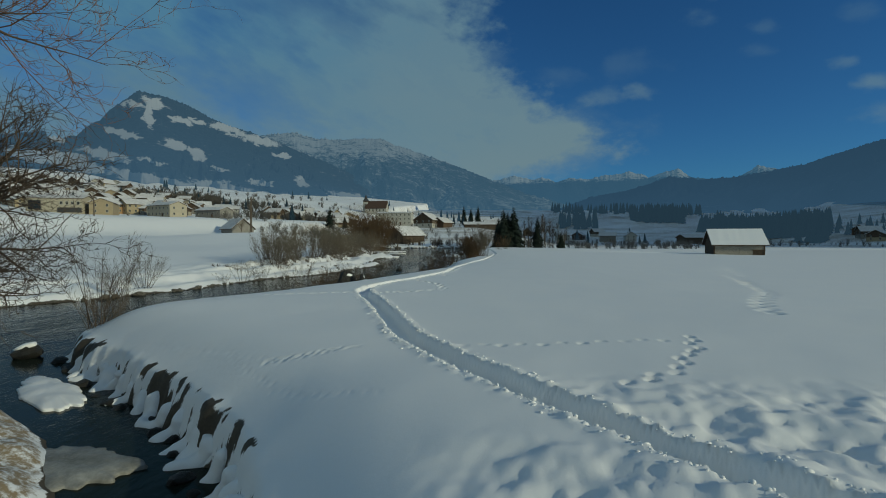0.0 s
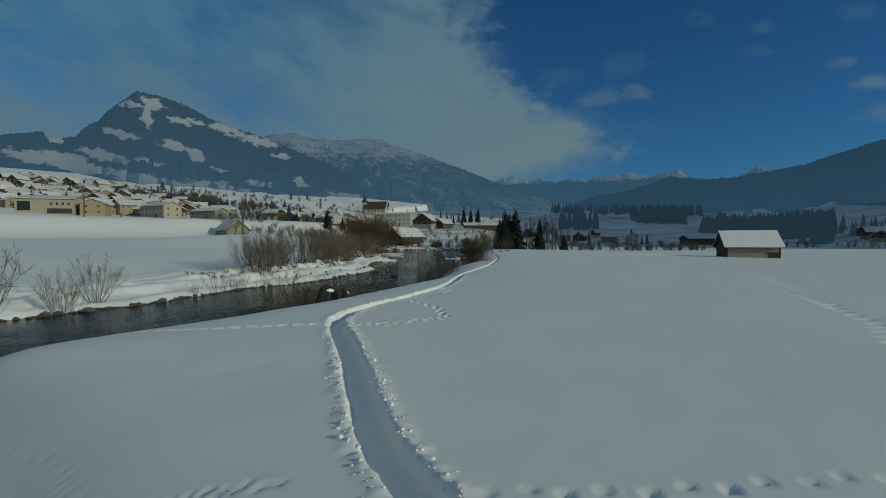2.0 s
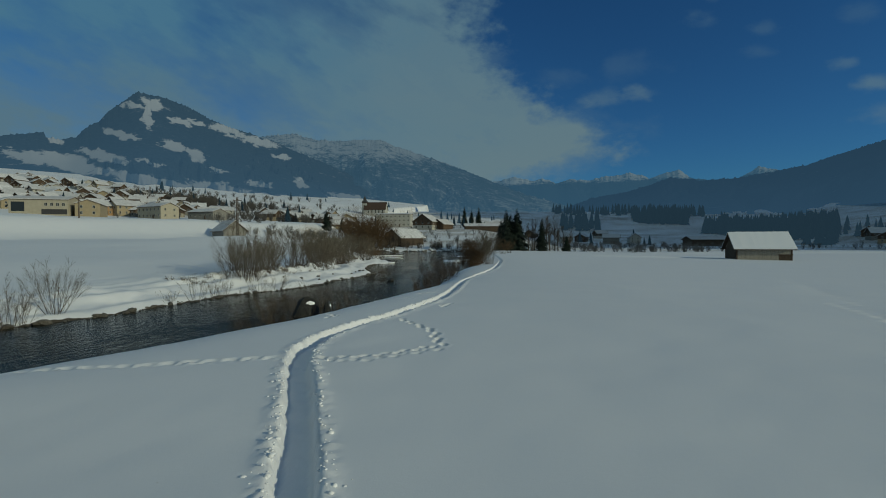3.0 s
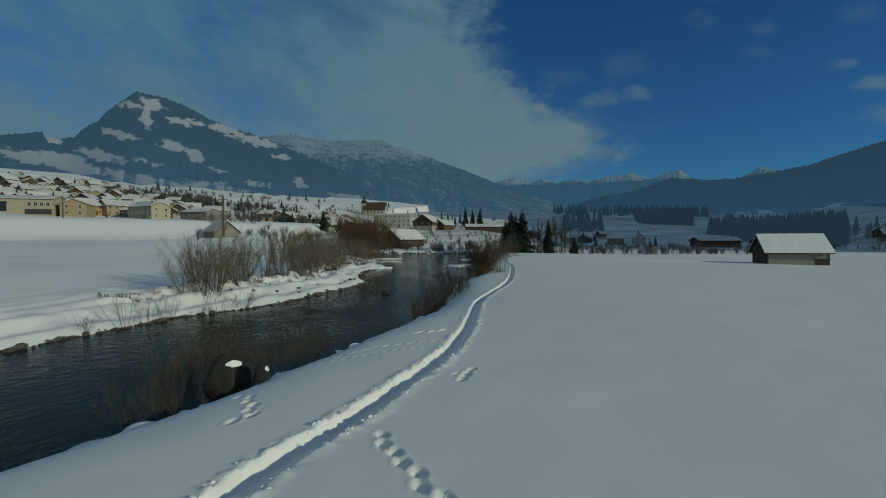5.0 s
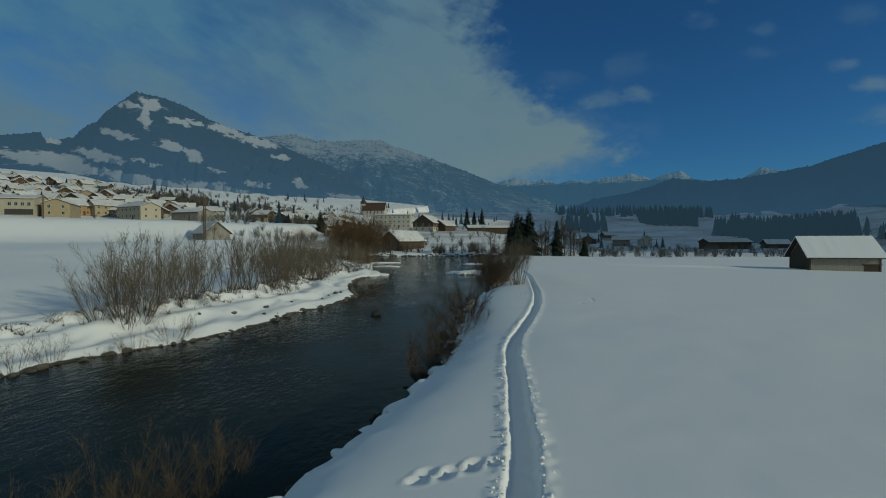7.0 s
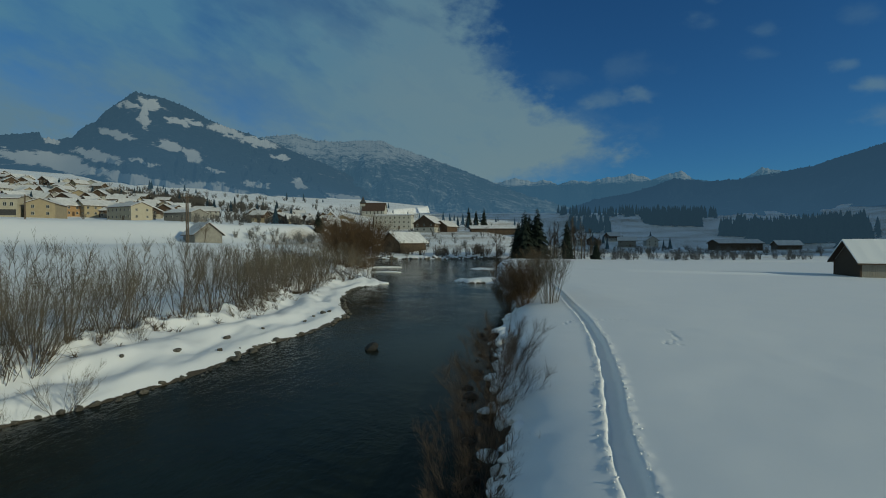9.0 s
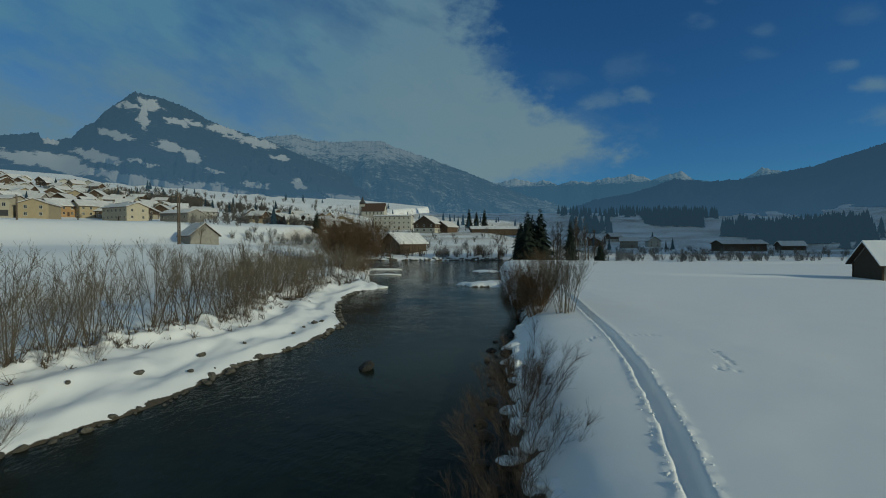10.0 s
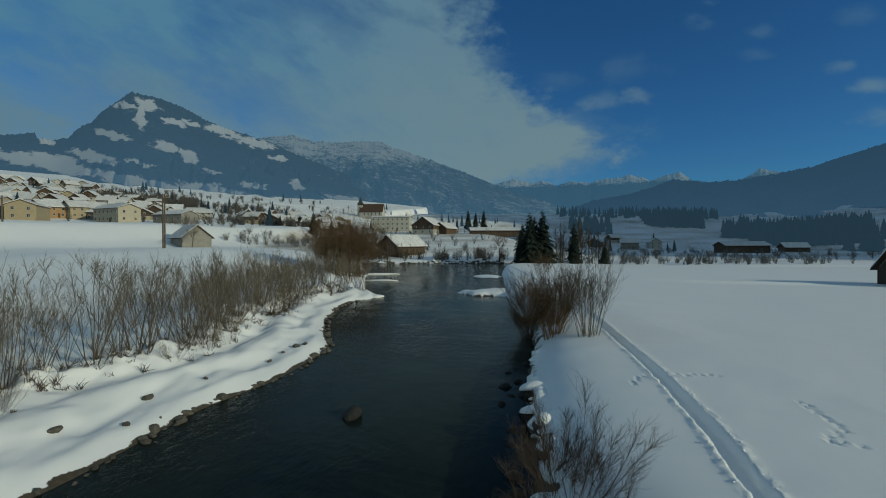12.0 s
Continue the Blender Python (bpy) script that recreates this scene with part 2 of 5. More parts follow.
RUSTTWIG = rough_material("rusty_willow_twig", (0.085, 0.054, 0.028), (0.165, 0.108, 0.058), 6.0, 0.85, 0.2, 0.01)
NEEDLE = rough_material("spruce_needles", (0.009, 0.017, 0.013), (0.022, 0.034, 0.025), 1.5, 0.85, 0.5, 0.05)
FARNEEDLE = veiled_wood("hazed_far_spruce_needles", 0.75)
MIDNEEDLE = veiled_wood("hazed_slope_spruce_needles", 0.35)
BOARD = plank_material("weathered_boards", (0.24, 0.225, 0.19), (0.46, 0.43, 0.37))
DARKBOARD = plank_material("dark_boards", (0.05, 0.038, 0.028), (0.12, 0.09, 0.065))
BROWNBOARD = plank_material("brown_boards", (0.055, 0.038, 0.027), (0.13, 0.092, 0.065))
CREAM = rough_material("cream_plaster", (0.36, 0.33, 0.255), (0.45, 0.41, 0.32), 0.8, 0.9, 0.2, 0.01, c=(0.27, 0.24, 0.19))
WHITE = rough_material("white_plaster", (0.38, 0.375, 0.34), (0.48, 0.47, 0.43), 0.8, 0.9, 0.2, 0.01, c=(0.28, 0.27, 0.24))
YELLOW = rough_material("yellow_plaster", (0.31, 0.255, 0.165), (0.39, 0.325, 0.215), 0.8, 0.9, 0.2, 0.01)
ORANGE = rough_material("orange_plaster", (0.32, 0.20, 0.10), (0.38, 0.25, 0.14), 0.8, 0.9, 0.2, 0.01)
GREYWALL = rough_material("grey_plaster", (0.20, 0.195, 0.175), (0.29, 0.28, 0.255), 0.8, 0.9, 0.2, 0.01)
TILE = rough_material("dark_roof_tile", (0.065, 0.043, 0.034), (0.12, 0.08, 0.062), 2.0, 0.85, 0.5, 0.03)
METAL = rough_material("dark_metal", (0.04, 0.04, 0.042), (0.09, 0.09, 0.09), 4.0, 0.5, 0.2, 0.01)
TRIMWOOD = rough_material("dark_trim_wood", (0.06, 0.04, 0.028), (0.13, 0.09, 0.06), 5.0, 0.85, 0.4, 0.01)
# roof snow greyed to put the village's haze and shade into its colour
HAZEDSNOW = rough_material("hazed_roof_snow", (0.50, 0.50, 0.51), (0.80, 0.81, 0.82), 0.7, 0.85, 0.3, 0.03, c=(0.40, 0.38, 0.37))
ICE = rough_material("grey_ice_and_snow", (0.085, 0.085, 0.075), (0.36, 0.36, 0.34), 1.6, 0.5, 0.5, 0.03, c=(0.3, 0.28, 0.24))


# ---- mesh helpers ----
def mesh_from(name, verts, faces, mat, smooth=False):
    if isinstance(faces, np.ndarray):
        return quad_mesh(name, verts, faces, mat, smooth)
    me = bpy.data.meshes.new(name)
    me.from_pydata([tuple(v) for v in verts], [], [tuple(f) for f in faces])
    me.materials.append(mat)
    if smooth:
        me.polygons.foreach_set("use_smooth", [True] * len(me.polygons))
    me.update()
    return me


def thing(name, me, label, category, group="", kind="", at=None):
    ob = new(name, me)
    if at is not None:
        ob.matrix_world = at
    return tagged(ob, label, category, group, kind)


def base(name, label, category, at, group=""):
    """An Empty at the foot of a thing that has parts."""
    ob = new(name)
    ob.empty_display_size = 0.2
    ob.matrix_world = at
    return tagged(ob, label, category, group)


def part(name, me, parent, label="", at=None):
    ob = new(name, me)
    ob.parent = parent
    if at is not None:
        ob.matrix_basis = at
    return tagged(ob, label) if label else ob


def grid_mesh(name, xs, ys, zs, mat, smooth=True):
    """A sheet over the grid xs by ys with the heights zs[len(ys), len(xs)]."""
    nx, ny = len(xs), len(ys)
    gx, gy = np.meshgrid(xs, ys)
    co = np.stack([gx, gy, zs], -1).reshape(-1, 3).astype(np.float32)
    i = (np.arange(ny - 1)[:, None] * nx + np.arange(nx - 1)[None]).ravel()
    quads = np.stack([i, i + 1, i + nx + 1, i + nx], 1).astype(np.int32)
    return quad_mesh(name, co, quads, mat, smooth)


def quad_mesh(name, co, quads, mat, smooth=True):
    me = bpy.data.meshes.new(name)
    me.vertices.add(len(co))
    me.vertices.foreach_set("co", np.ascontiguousarray(co, np.float32).ravel())
    me.loops.add(quads.size)
    me.loops.foreach_set("vertex_index", np.ascontiguousarray(quads, np.int32).ravel())
    me.polygons.add(len(quads))
    me.polygons.foreach_set("loop_start", np.arange(len(quads), dtype=np.int32) * 4)
    me.polygons.foreach_set("use_smooth", np.full(len(quads), smooth))
    me.materials.append(mat)
    me.update(calc_edges=True)
    return me


def hash2(ix, iy, seed):
    h = (ix.astype(np.int64) * 374761393 + iy.astype(np.int64) * 668265263 + seed * 1442695041) & 0xFFFFFFFF
    h = ((h ^ (h >> 13)) * 1274126177) & 0xFFFFFFFF
    return ((h ^ (h >> 16)) & 0xFFFF) / 65535.0


def vnoise(x, y, seed=0):
    """Smooth value noise, 0 to 1."""
    ix, iy = np.floor(x), np.floor(y)
    fx, fy = x - ix, y - iy
    fx, fy = fx * fx * fx * (fx * (fx * 6 - 15) + 10), fy * fy * fy * (fy * (fy * 6 - 15) + 10)
    a, b = hash2(ix, iy, seed), hash2(ix + 1, iy, seed)
    c, d = hash2(ix, iy + 1, seed), hash2(ix + 1, iy + 1, seed)
    return (a * (1 - fx) + b * fx) * (1 - fy) + (c * (1 - fx) + d * fx) * fy


def fbm(x, y, octaves=4, seed=0, gain=0.5):
    s, amp, tot = 0.0, 1.0, 0.0
    for o in range(octaves):
        s, tot = s + amp * vnoise(x * 2.03**o + 17.3 * o, y * 2.03**o - 9.1 * o, seed + o), tot + amp
        amp *= gain
    return s / tot - 0.5


def curve_of(points, soft=1.0):
    """A smooth x(y) through (y, x) points."""
    ys, xs = np.array(points, float).T
    fine = np.arange(ys[0], ys[-1], 0.25)
    v = np.interp(fine, ys, xs)
    w = np.exp(-0.5 * (np.arange(-12, 13) * 0.25 / soft) ** 2)
    v = np.convolve(np.pad(v, 12, mode="edge"), w / w.sum(), "valid")
    return lambda y: np.interp(y, fine, v)


def step(a, b, v):
    t = np.clip((v - a) / (b - a), 0, 1)
    return t * t * (3 - 2 * t)


# ---- the lie of the land ----
WATER_Z = -2.0
left_shore = curve_of([(-40, -75), (10, -46), (20, -34), (29, -27.7), (33, -24.8), (38, -22), (43, -20.8), (49, -19.2), (53, -16.1), (57, -14.4),
                       (63, -13.8), (67, -12.2), (71, -11.6), (74.5, -11.4), (79, -13), (84, -14.3), (92, -15.3), (97, -15), (100, -12.8),
                       (103.5, -12.7), (106, -14), (112, -16), (125, -18.6), (143, -21.3), (165, -26), (200, -34), (230, -60)], 0.8)
right_crest = curve_of([(-40, -4), (0, -1.3), (3, -1.4), (5.5, -1.9), (6.3, -2.3), (7.7, -3.1), (9.7, -4.3), (12, -6.8), (15, -10.4), (17, -13.1), (18.2, -13.5), (19.5, -12.7),
                        (23.2, -9.6), (28, -7.1), (31, -6.0), (34.5, -4.8), (37, -4.1), (40.5, -3.1), (45.7, -1.8), (49, -1.1), (53, -1.0), (57, -0.6),
                        (62, -0.2), (68, 0.7), (73, 2.0), (80, 2.6), (90, 2.8), (100, 3.2), (120, 5.0), (140, 6.5), (160, 9), (175, 11), (183, 13), (187, 30), (189, 60), (260, 90)], 0.7)
trench_x = curve_of([(-12, 40), (-3, 16), (1, 7.6), (3, 4.7), (4, 3.65), (5.1, 2.75), (6.4, 2.0), (7.2, 1.45), (8.9, 0.4), (10.5, -0.55), (12.4, -1.5), (13.9, -1.95),
                     (16.2, -2.6), (18.2, -3.25), (20.1, -3.9), (21.5, -4.2), (22.7, -4.15), (24.7, -3.6), (26.4, -2.85), (28.1, -2.3), (30, -1.65), (32, -1.1), (33.9, -0.8),
                     (36.3, -0.45), (41, -0.05), (44.5, 0.25), (47, 0.75), (49.3, 1.4), (52.5, 2.3), (57.3, 3.4), (62.2, 4.25), (69.6, 5.2), (76.5, 6.1), (83, 6.8),
                     (93.8, 7.4), (105, 8), (125, 9), (200, 12)], 0.45)
spit_edge = curve_of([(-40, -4.6), (0, -4.8), (4, -5.3), (7.5, -6.3), (8.3, -6.8), (9.8, -8.0), (11, -9.4), (12.1, -11.2), (13, -13.4), (14, -17), (15, -24), (16, -50), (40, -90)], 0.4)

# trails of single footprints: corner points of each walk, step length, depth
TRAILS = [
    ([(-10.4, 15.2), (-7.9, 13.7), (-6.0, 12.6), (-4.4, 11.4)], 0.36, 0.011, 0.06),
    ([(-4.4, 11.35), (-3.7, 11.2), (-2.4, 11.4)], 0.11, 0.03, 0.06),
    ([(-1.0, 11.2), (0.8, 10.95), (2.6, 11.1), (4.3, 11.2)], 0.42, 0.035, 0.08),
    ([(-5.4, 12.0), (-3.3, 9.6), (-2.4, 9.0), (-1.3, 8.6)], 0.26, 0.013, 0.05),
    ([(4.75, 11.5), (4.4, 10.5), (3.8, 9.8), (3.4, 9.1), (2.3, 8.3)], 0.34, 0.045, 0.10),
    ([(-3.7, 20.2), (-2.3, 20.5), (-0.9, 21.5)], 0.26, 0.06, 0.09),
    ([(-3.5, 19.9), (-2.3, 20.15), (-0.8, 21.2)], 0.3, 0.04, 0.09),
    ([(-0.7, 21.7), (-1.1, 23.6), (-2.3, 25.8)], 0.36, 0.09, 0.11),
    ([(-10, 19.5), (-7.5, 19.6), (-5.8, 20.0), (-4.4, 20.4)], 0.22, 0.05, 0.14),
    ([(-4.4, 31.9), (-3.3, 32.9), (-1.5, 33.6)], 0.2, 0.045, 0.08),
    ([(-4.6, 31.2), (-3.0, 32.0), (-1.7, 32.6)], 0.3, 0.025, 0.08),
    ([(-0.55, 29.7), (-0.9, 29.3), (-0.6, 29.2), (-1.0, 28.8)], 0.25, 0.08, 0.10),
    ([(-2.3, 35.2), (-1.6, 35.4), (-0.9, 35.8)], 0.22, 0.08, 0.13),
    ([(-5.6, 28.2), (-5.1, 27.6), (-4.8, 26.9), (-4.9, 26.2)], 0.34, 0.08, 0.11),
    ([(7.3, 59.2), (7.0, 58.0), (6.9, 57.1), (5.8, 56.3), (6.6, 56.0)], 0.26, 0.045, 0.10),
    ([(2.9, 61.5), (3.6, 62.4), (5.4, 62.4), (6.6, 62.2)], 0.28, 0.045, 0.10),
    ([(8.6, 14.8), (9.7, 17.0), (12.2, 20.5), (14.3, 25.4), (16.5, 31)], 0.45, 0.045, 0.22),
    ([(13.5, 24), (18, 32), (25, 47)], 0.6, 0.04, 0.22),
]


def left_land(x, y):
    """The far shore: a low shelf, then a meadow that climbs to the village terrace and the hills."""
    d = left_shore(y) - x
    z = np.interp(d, [-3, -0.4, 0.0, 0.5, 2.2, 5, 9, 25, 60], [-3.4, -2.35, -2.0, -1.78, -1.35, -1.0, -0.72, -0.2, 0.2])
    q = -0.6 * x + 0.5 * y + 6 * fbm(x / 40, y / 40, 2, 6)
    hill = np.interp(q, [45, 94, 140, 164, 173, 186, 200, 232, 300, 400, 520, 700, 1100], [0, 1.8, 2.6, 3.0, 5.2, 11.4, 12.8, 14.0, 23, 48, 66, 92, 160])
    z = z + hill * step(3, 26, d) + 1.9 * np.exp(-(((x + 54) / 20) ** 2) - ((y - 127) / 24) ** 2)
    wide = step(10, 40, d)
    z = z + wide * (1.3 * fbm(x / 38, y / 26, 3, 5) + 0.25 * fbm(x / 9, y / 9, 2, 8))
    rim = np.exp(-(((d - 6.6) / 1.5) ** 2)) * step(48, 56, y) * (1 - step(110, 135, y))
    z = z + rim * (0.32 + 0.9 * fbm(x / 0.8, y / 0.8, 3, 15))
    return z + 0.30 * step(0.2, 1.5, d) * (1 - step(6, 16, d)) * 2 * fbm(x / 1.9, y / 3.2, 3, 11) + 0.13 * step(0.3, 1.2, d) * (1 - step(5, 9, d)) * np.sin(d * 2.3 + 5 * fbm(x / 6, y / 6, 2, 14))


def field_land(x, y):
    """The flat meadow on the right of the river, falling gently away."""
    z = -0.0078 * np.maximum(0, y - 25) - 0.021 * np.maximum(0, x - 9) * (1 - step(90, 260, x))
    z = z + 0.10 * fbm(x / 9, y / 9, 3, 21) + 0.05 * fbm(x / 2.4, y / 2.4, 3, 25)
    z = z - 1.0 * step(188, 204, y - 0.05 * x) * (1 - step(500, 900, y))
    z = z + 0.11 * np.maximum(0, x - 260) + 0.03 * np.maximum(0, y - 330)
    # a low drift and track across the meadow by the barn
    c = 111 + 0.9 * np.sin(x / 6) - 0.012 * (x - 46) * np.abs(x - 46) * 0.8
    return z + 0.35 * np.exp(-((y - c) / 1.6) ** 2) * step(14, 26, x) * (1 - step(44, 50, x))


def prints(x, y, z):
    """Presses footprints into the snow, in place."""
    for walk_points, pace, depth, size in TRAILS:
        pts = np.array(walk_points, float)
        seg = np.hypot(*np.diff(pts, axis=0).T)
        along = np.r_[0, np.cumsum(seg)]
        for i, s in enumerate(np.arange(0, along[-1], pace)):
            px, py = np.interp(s, along, pts[:, 0]), np.interp(s, along, pts[:, 1])
            side = (1 if i % 2 else -1) * size * 0.55
            j = min(np.searchsorted(along, s, "right") - 1, len(seg) - 1)
            tx, ty = (pts[j + 1] - pts[j]) / seg[j]
            px, py = px - ty * side + random.uniform(-0.04, 0.04), py + tx * side + random.uniform(-0.04, 0.04)
            near = (np.abs(x - px) < size * 4) & (np.abs(y - py) < size * 4)
            if not near.any():
                continue
            dx, dy = x[near] - px, y[near] - py
            a, b = (dx * tx + dy * ty) / (size * 1.25), (dx * -ty + dy * tx) / (size * 0.8)
            r = np.sqrt(a * a + b * b)
            amp = depth * random.uniform(0.7, 1.15)
            z[near] += amp * (-1.0 / (1 + r**6) + 0.32 * np.exp(-((r - 1.45) / 0.35) ** 2))
    return z


def land(x, y, fine=False):
    """Height of the ground at x, y (arrays)."""
    x, y = np.asarray(x, float), np.asarray(y, float)
    slope = (right_crest(y + 0.5) - right_crest(y - 0.5))
    wob = (0.25 + 0.4 * (1 - step(16, 24, y))) * fbm(x / 1.1, y / 1.1, 3, 31) * 2
    d = (x - right_crest(y)) / np.sqrt(1 + slope**2)
    near = 1 - step(17, 22, y)
    d = d + wob * (1 - step(0.0 - 0.5 * near, 1.4 - 1.1 * near, d)) * (0.75 if fine else 0)
    zf = field_land(x, y) - (0.42 + 0.13 * near) * np.exp(-np.maximum(d, 0) / (0.9 + 0.35 * near)) - (0.25 + 0.17 * step(36, 44, y)) * np.exp(-np.maximum(d, 0) / 2.8) - 0.28 * near * np.exp(-((np.maximum(d, 0) / 1.3) ** 2))
    steep = 1 + 0.7 * (1 - step(17, 21, y))
    zr = np.where(d > 0, zf, np.interp(-d * steep, [0, 0.2, 0.5, 0.9, 1.3, 2.0, 5], [0, -0.2, -0.8, -1.3, -1.7, -2.3, -2.8]) + field_land(x, y) - 0.67 - 0.17 * step(36, 44, y) - 0.41 * near)
    zl = left_land(x, y)
    e = spit_edge(y) - x
    zs = np.interp(e, [-2, -0.3, 0.4, 1.4, 3, 6, 20], [-3, -2.05, -1.6, -1.15, -0.8, -0.5, -0.3]) + 0.25 * fbm(x / 0.8, y / 0.8, 3, 41)
    zs = np.where(y < 17, zs, -9)
    far_bank = np.interp(y - 0.06 * x, [187, 190, 193, 200, 209, 240, 300, 344, 420, 550, 1000], [-9, -2.1, -1.2, -0.4, 0.5, 3, 8, 10, 14, 20, 60])
    far_bank = far_bank + (-2.5 - far_bank) * step(12, 70, x) * (y > 186) * (1 - step(340, 700, y)) + 6 * np.exp(-((x + 100) / 120) ** 2 - ((y - 560) / 90) ** 2)
    z = np.maximum(np.maximum(zr, zl), np.maximum(zs, np.maximum(far_bank, -2.9)))
    # low bars of gravel under snow on the inner bend
    z = np.maximum(z, -2.9 + 1.4 * np.exp(-((np.maximum(((x - 2.0) / 5.6) ** 2 + ((y - 105.5 - 0.2 * x) / 3.8) ** 2 + 1.3 * fbm(x / 2.6, y / 2.6, 3, 57), 0)) ** 2)))
    z = np.maximum(z, -2.9 + 1.15 * np.exp(-((((x - 3.0) / 4.0) ** 2 + ((y - 135) / 7.0) ** 2) ** 2)))
    # ploughed-up, trodden snow beside the start of the path
    trod = step(2.2, 3.5, x + 0.4 * (y - 4)) * (1 - step(7.2, 9.5, y + 0.12 * x)) * step(-6, 0, y)
    trod = np.maximum(trod, step(-1.2, 0.8, x) * (1 - step(5.8, 7.2, y + 0.3 * x)) * step(-6, 0, y))
    z = z + trod * step(0.3, 1.0, d) * (0.26 * fbm(x / 0.9, y / 0.7, 3, 51) + 0.14 * fbm(x / 0.25, y / 0.22, 3, 55))
    return z


def carve(x, y, z):
    """The trodden path: a trench with a flat floor and lumpy rims."""
    s = trench_x(y + 0.3) - trench_x(y - 0.3)
    d = (x - trench_x(y)) / np.sqrt(1 + (s / 0.6) ** 2)
    on = step(0.0, 2.0, y) * (1 - step(140, 170, y))
    w = 0.225 - 0.02 * step(32, 42, y) + 0.04 * fbm(x / 0.4, y / 0.4, 2, 61) * 2
    a = np.abs(d + 0.03 - 0.09 * step(32, 42, y) + 0.05 * fbm(x * 0, y / 1.5, 2, 63))
    floor = (1 - step(w - 0.03, w + 0.06, a)) * (0.24 + 0.04 * fbm(x / 0.3, y / 0.3, 2, 65))
    crumbs = fbm(x / 0.22, y / 0.09, 3, 67)
    rim = np.exp(-((a - w - 0.12) / 0.15) ** 2) * (a > w) * np.clip(0.02 + 0.13 * crumbs, -0.01, 0.06)
    return z + on * (rim - floor)


def height(x, y):
    return float(land(np.array([x]), np.array([y]))[0])


def spaced(stops):
    """Grid lines: (start, spacing) pairs, each up to the next start, the spacing blending on."""
    out = [stops[0][0]]
    for (a, da), (b, db) in zip(stops, stops[1:]):
        while out[-1] < b - 1e-6:
            f = (out[-1] - a) / (b - a)
            out.append(out[-1] + da + (db - da) * min(max(f, 0), 1))
    return np.array(out)


xs = spaced([(-1500, 60), (-300, 14), (-100, 3.0), (-36, 0.42), (-28, 0.22), (-16, 0.12), (-6.5, 0.07), (-5, 0.05), (5.5, 0.05), (8, 0.09), (16, 0.3), (40, 1.5), (140, 8), (400, 30), (1500, 80)])
ys = spaced([(-400, 60), (-30, 1.5), (2, 0.075), (40, 0.085), (56, 0.13), (75, 0.2), (110, 0.7), (230, 3), (600, 20), (1500, 60)])
gx, gy = np.meshgrid(xs, ys)
gz = land(gx, gy, True)
gz = carve(gx, gy, gz)
gz = prints(gx, gy, gz)
ground_me = grid_mesh("ground", xs, ys, gz, GROUND)
gs = right_crest(gy + 0.5) - right_crest(gy - 0.5)
gd = (gx - right_crest(gy)) / np.sqrt(1 + gs**2)
# bare earth of the bank; its ragged dark patches also paint in shaded hollows
hole = 2.4 * fbm(gx / 0.5, gy / 0.5 + gz, 3, 91)
bare = step(0.25, 0.5, -gd + hole * 0.6 + 0.18 * (gy < 20)) * (1 - step(2.0, 2.5, -gd)) * (gz < -1.0) * (gy < 96)
bare = np.maximum(bare, 1 - step(-1.97, -1.88, gz + 0.25 * fbm(gx / 0.9, gy / 0.9, 3, 93))) * (gy < 230) * (gx < 15)
litter_haze = step(-0.3, 0.15, spit_edge(gy) - gx) * (gy < 16) * 0.74
ld = left_shore(gy) - gx
litter_haze = np.maximum(litter_haze, (0.40 + 0.9 * fbm(gx / 1.3, gy / 1.3, 3, 95)) * np.exp(-(((ld - 6.9) / 1.7) ** 2)) * (gy > 50) * (gy < 135))
# brown flecks put into the far valley snow, dimming it in place of haze
litter_haze = np.maximum(litter_haze, 0.42 * step(200, 215, gy) * step(-95, -75, gx) * (1 - step(900, 1000, gx)) * (1 - step(900, 1100, gy)) * (1.3 + 1.6 * fbm(gx / 26, gy / 14, 3, 97)))
# hedges and dead grass on the slopes behind the village; the flecks also dim the snow for haze
litter_haze = np.maximum(litter_haze, 0.34 * step(300, 430, gy - 0.4 * gx - 100) * (gx < -60) * (1.0 + 2.4 * fbm(gx / 30, gy / 18, 3, 99)))
for att_name, values in (("bare", bare), ("litter_haze", litter_haze)):
    ground_me.attributes.new(att_name, "FLOAT", "POINT").data.foreach_set("value", values.astype(np.float32).ravel())
thing("ground", ground_me, "snow-covered meadow and river banks with a trodden path", "ground", kind="structure")

wx, wy = spaced([(-110, 3), (-40, 1), (10, 1), (17, 1)]), spaced([(-60, 3), (0, 1), (120, 1), (196, 3)])
thing("water", grid_mesh("water", wx, wy, np.full((len(wy), len(wx)), WATER_Z), WATER), "dark, slowly flowing river water with small ripples", "river", kind="structure")


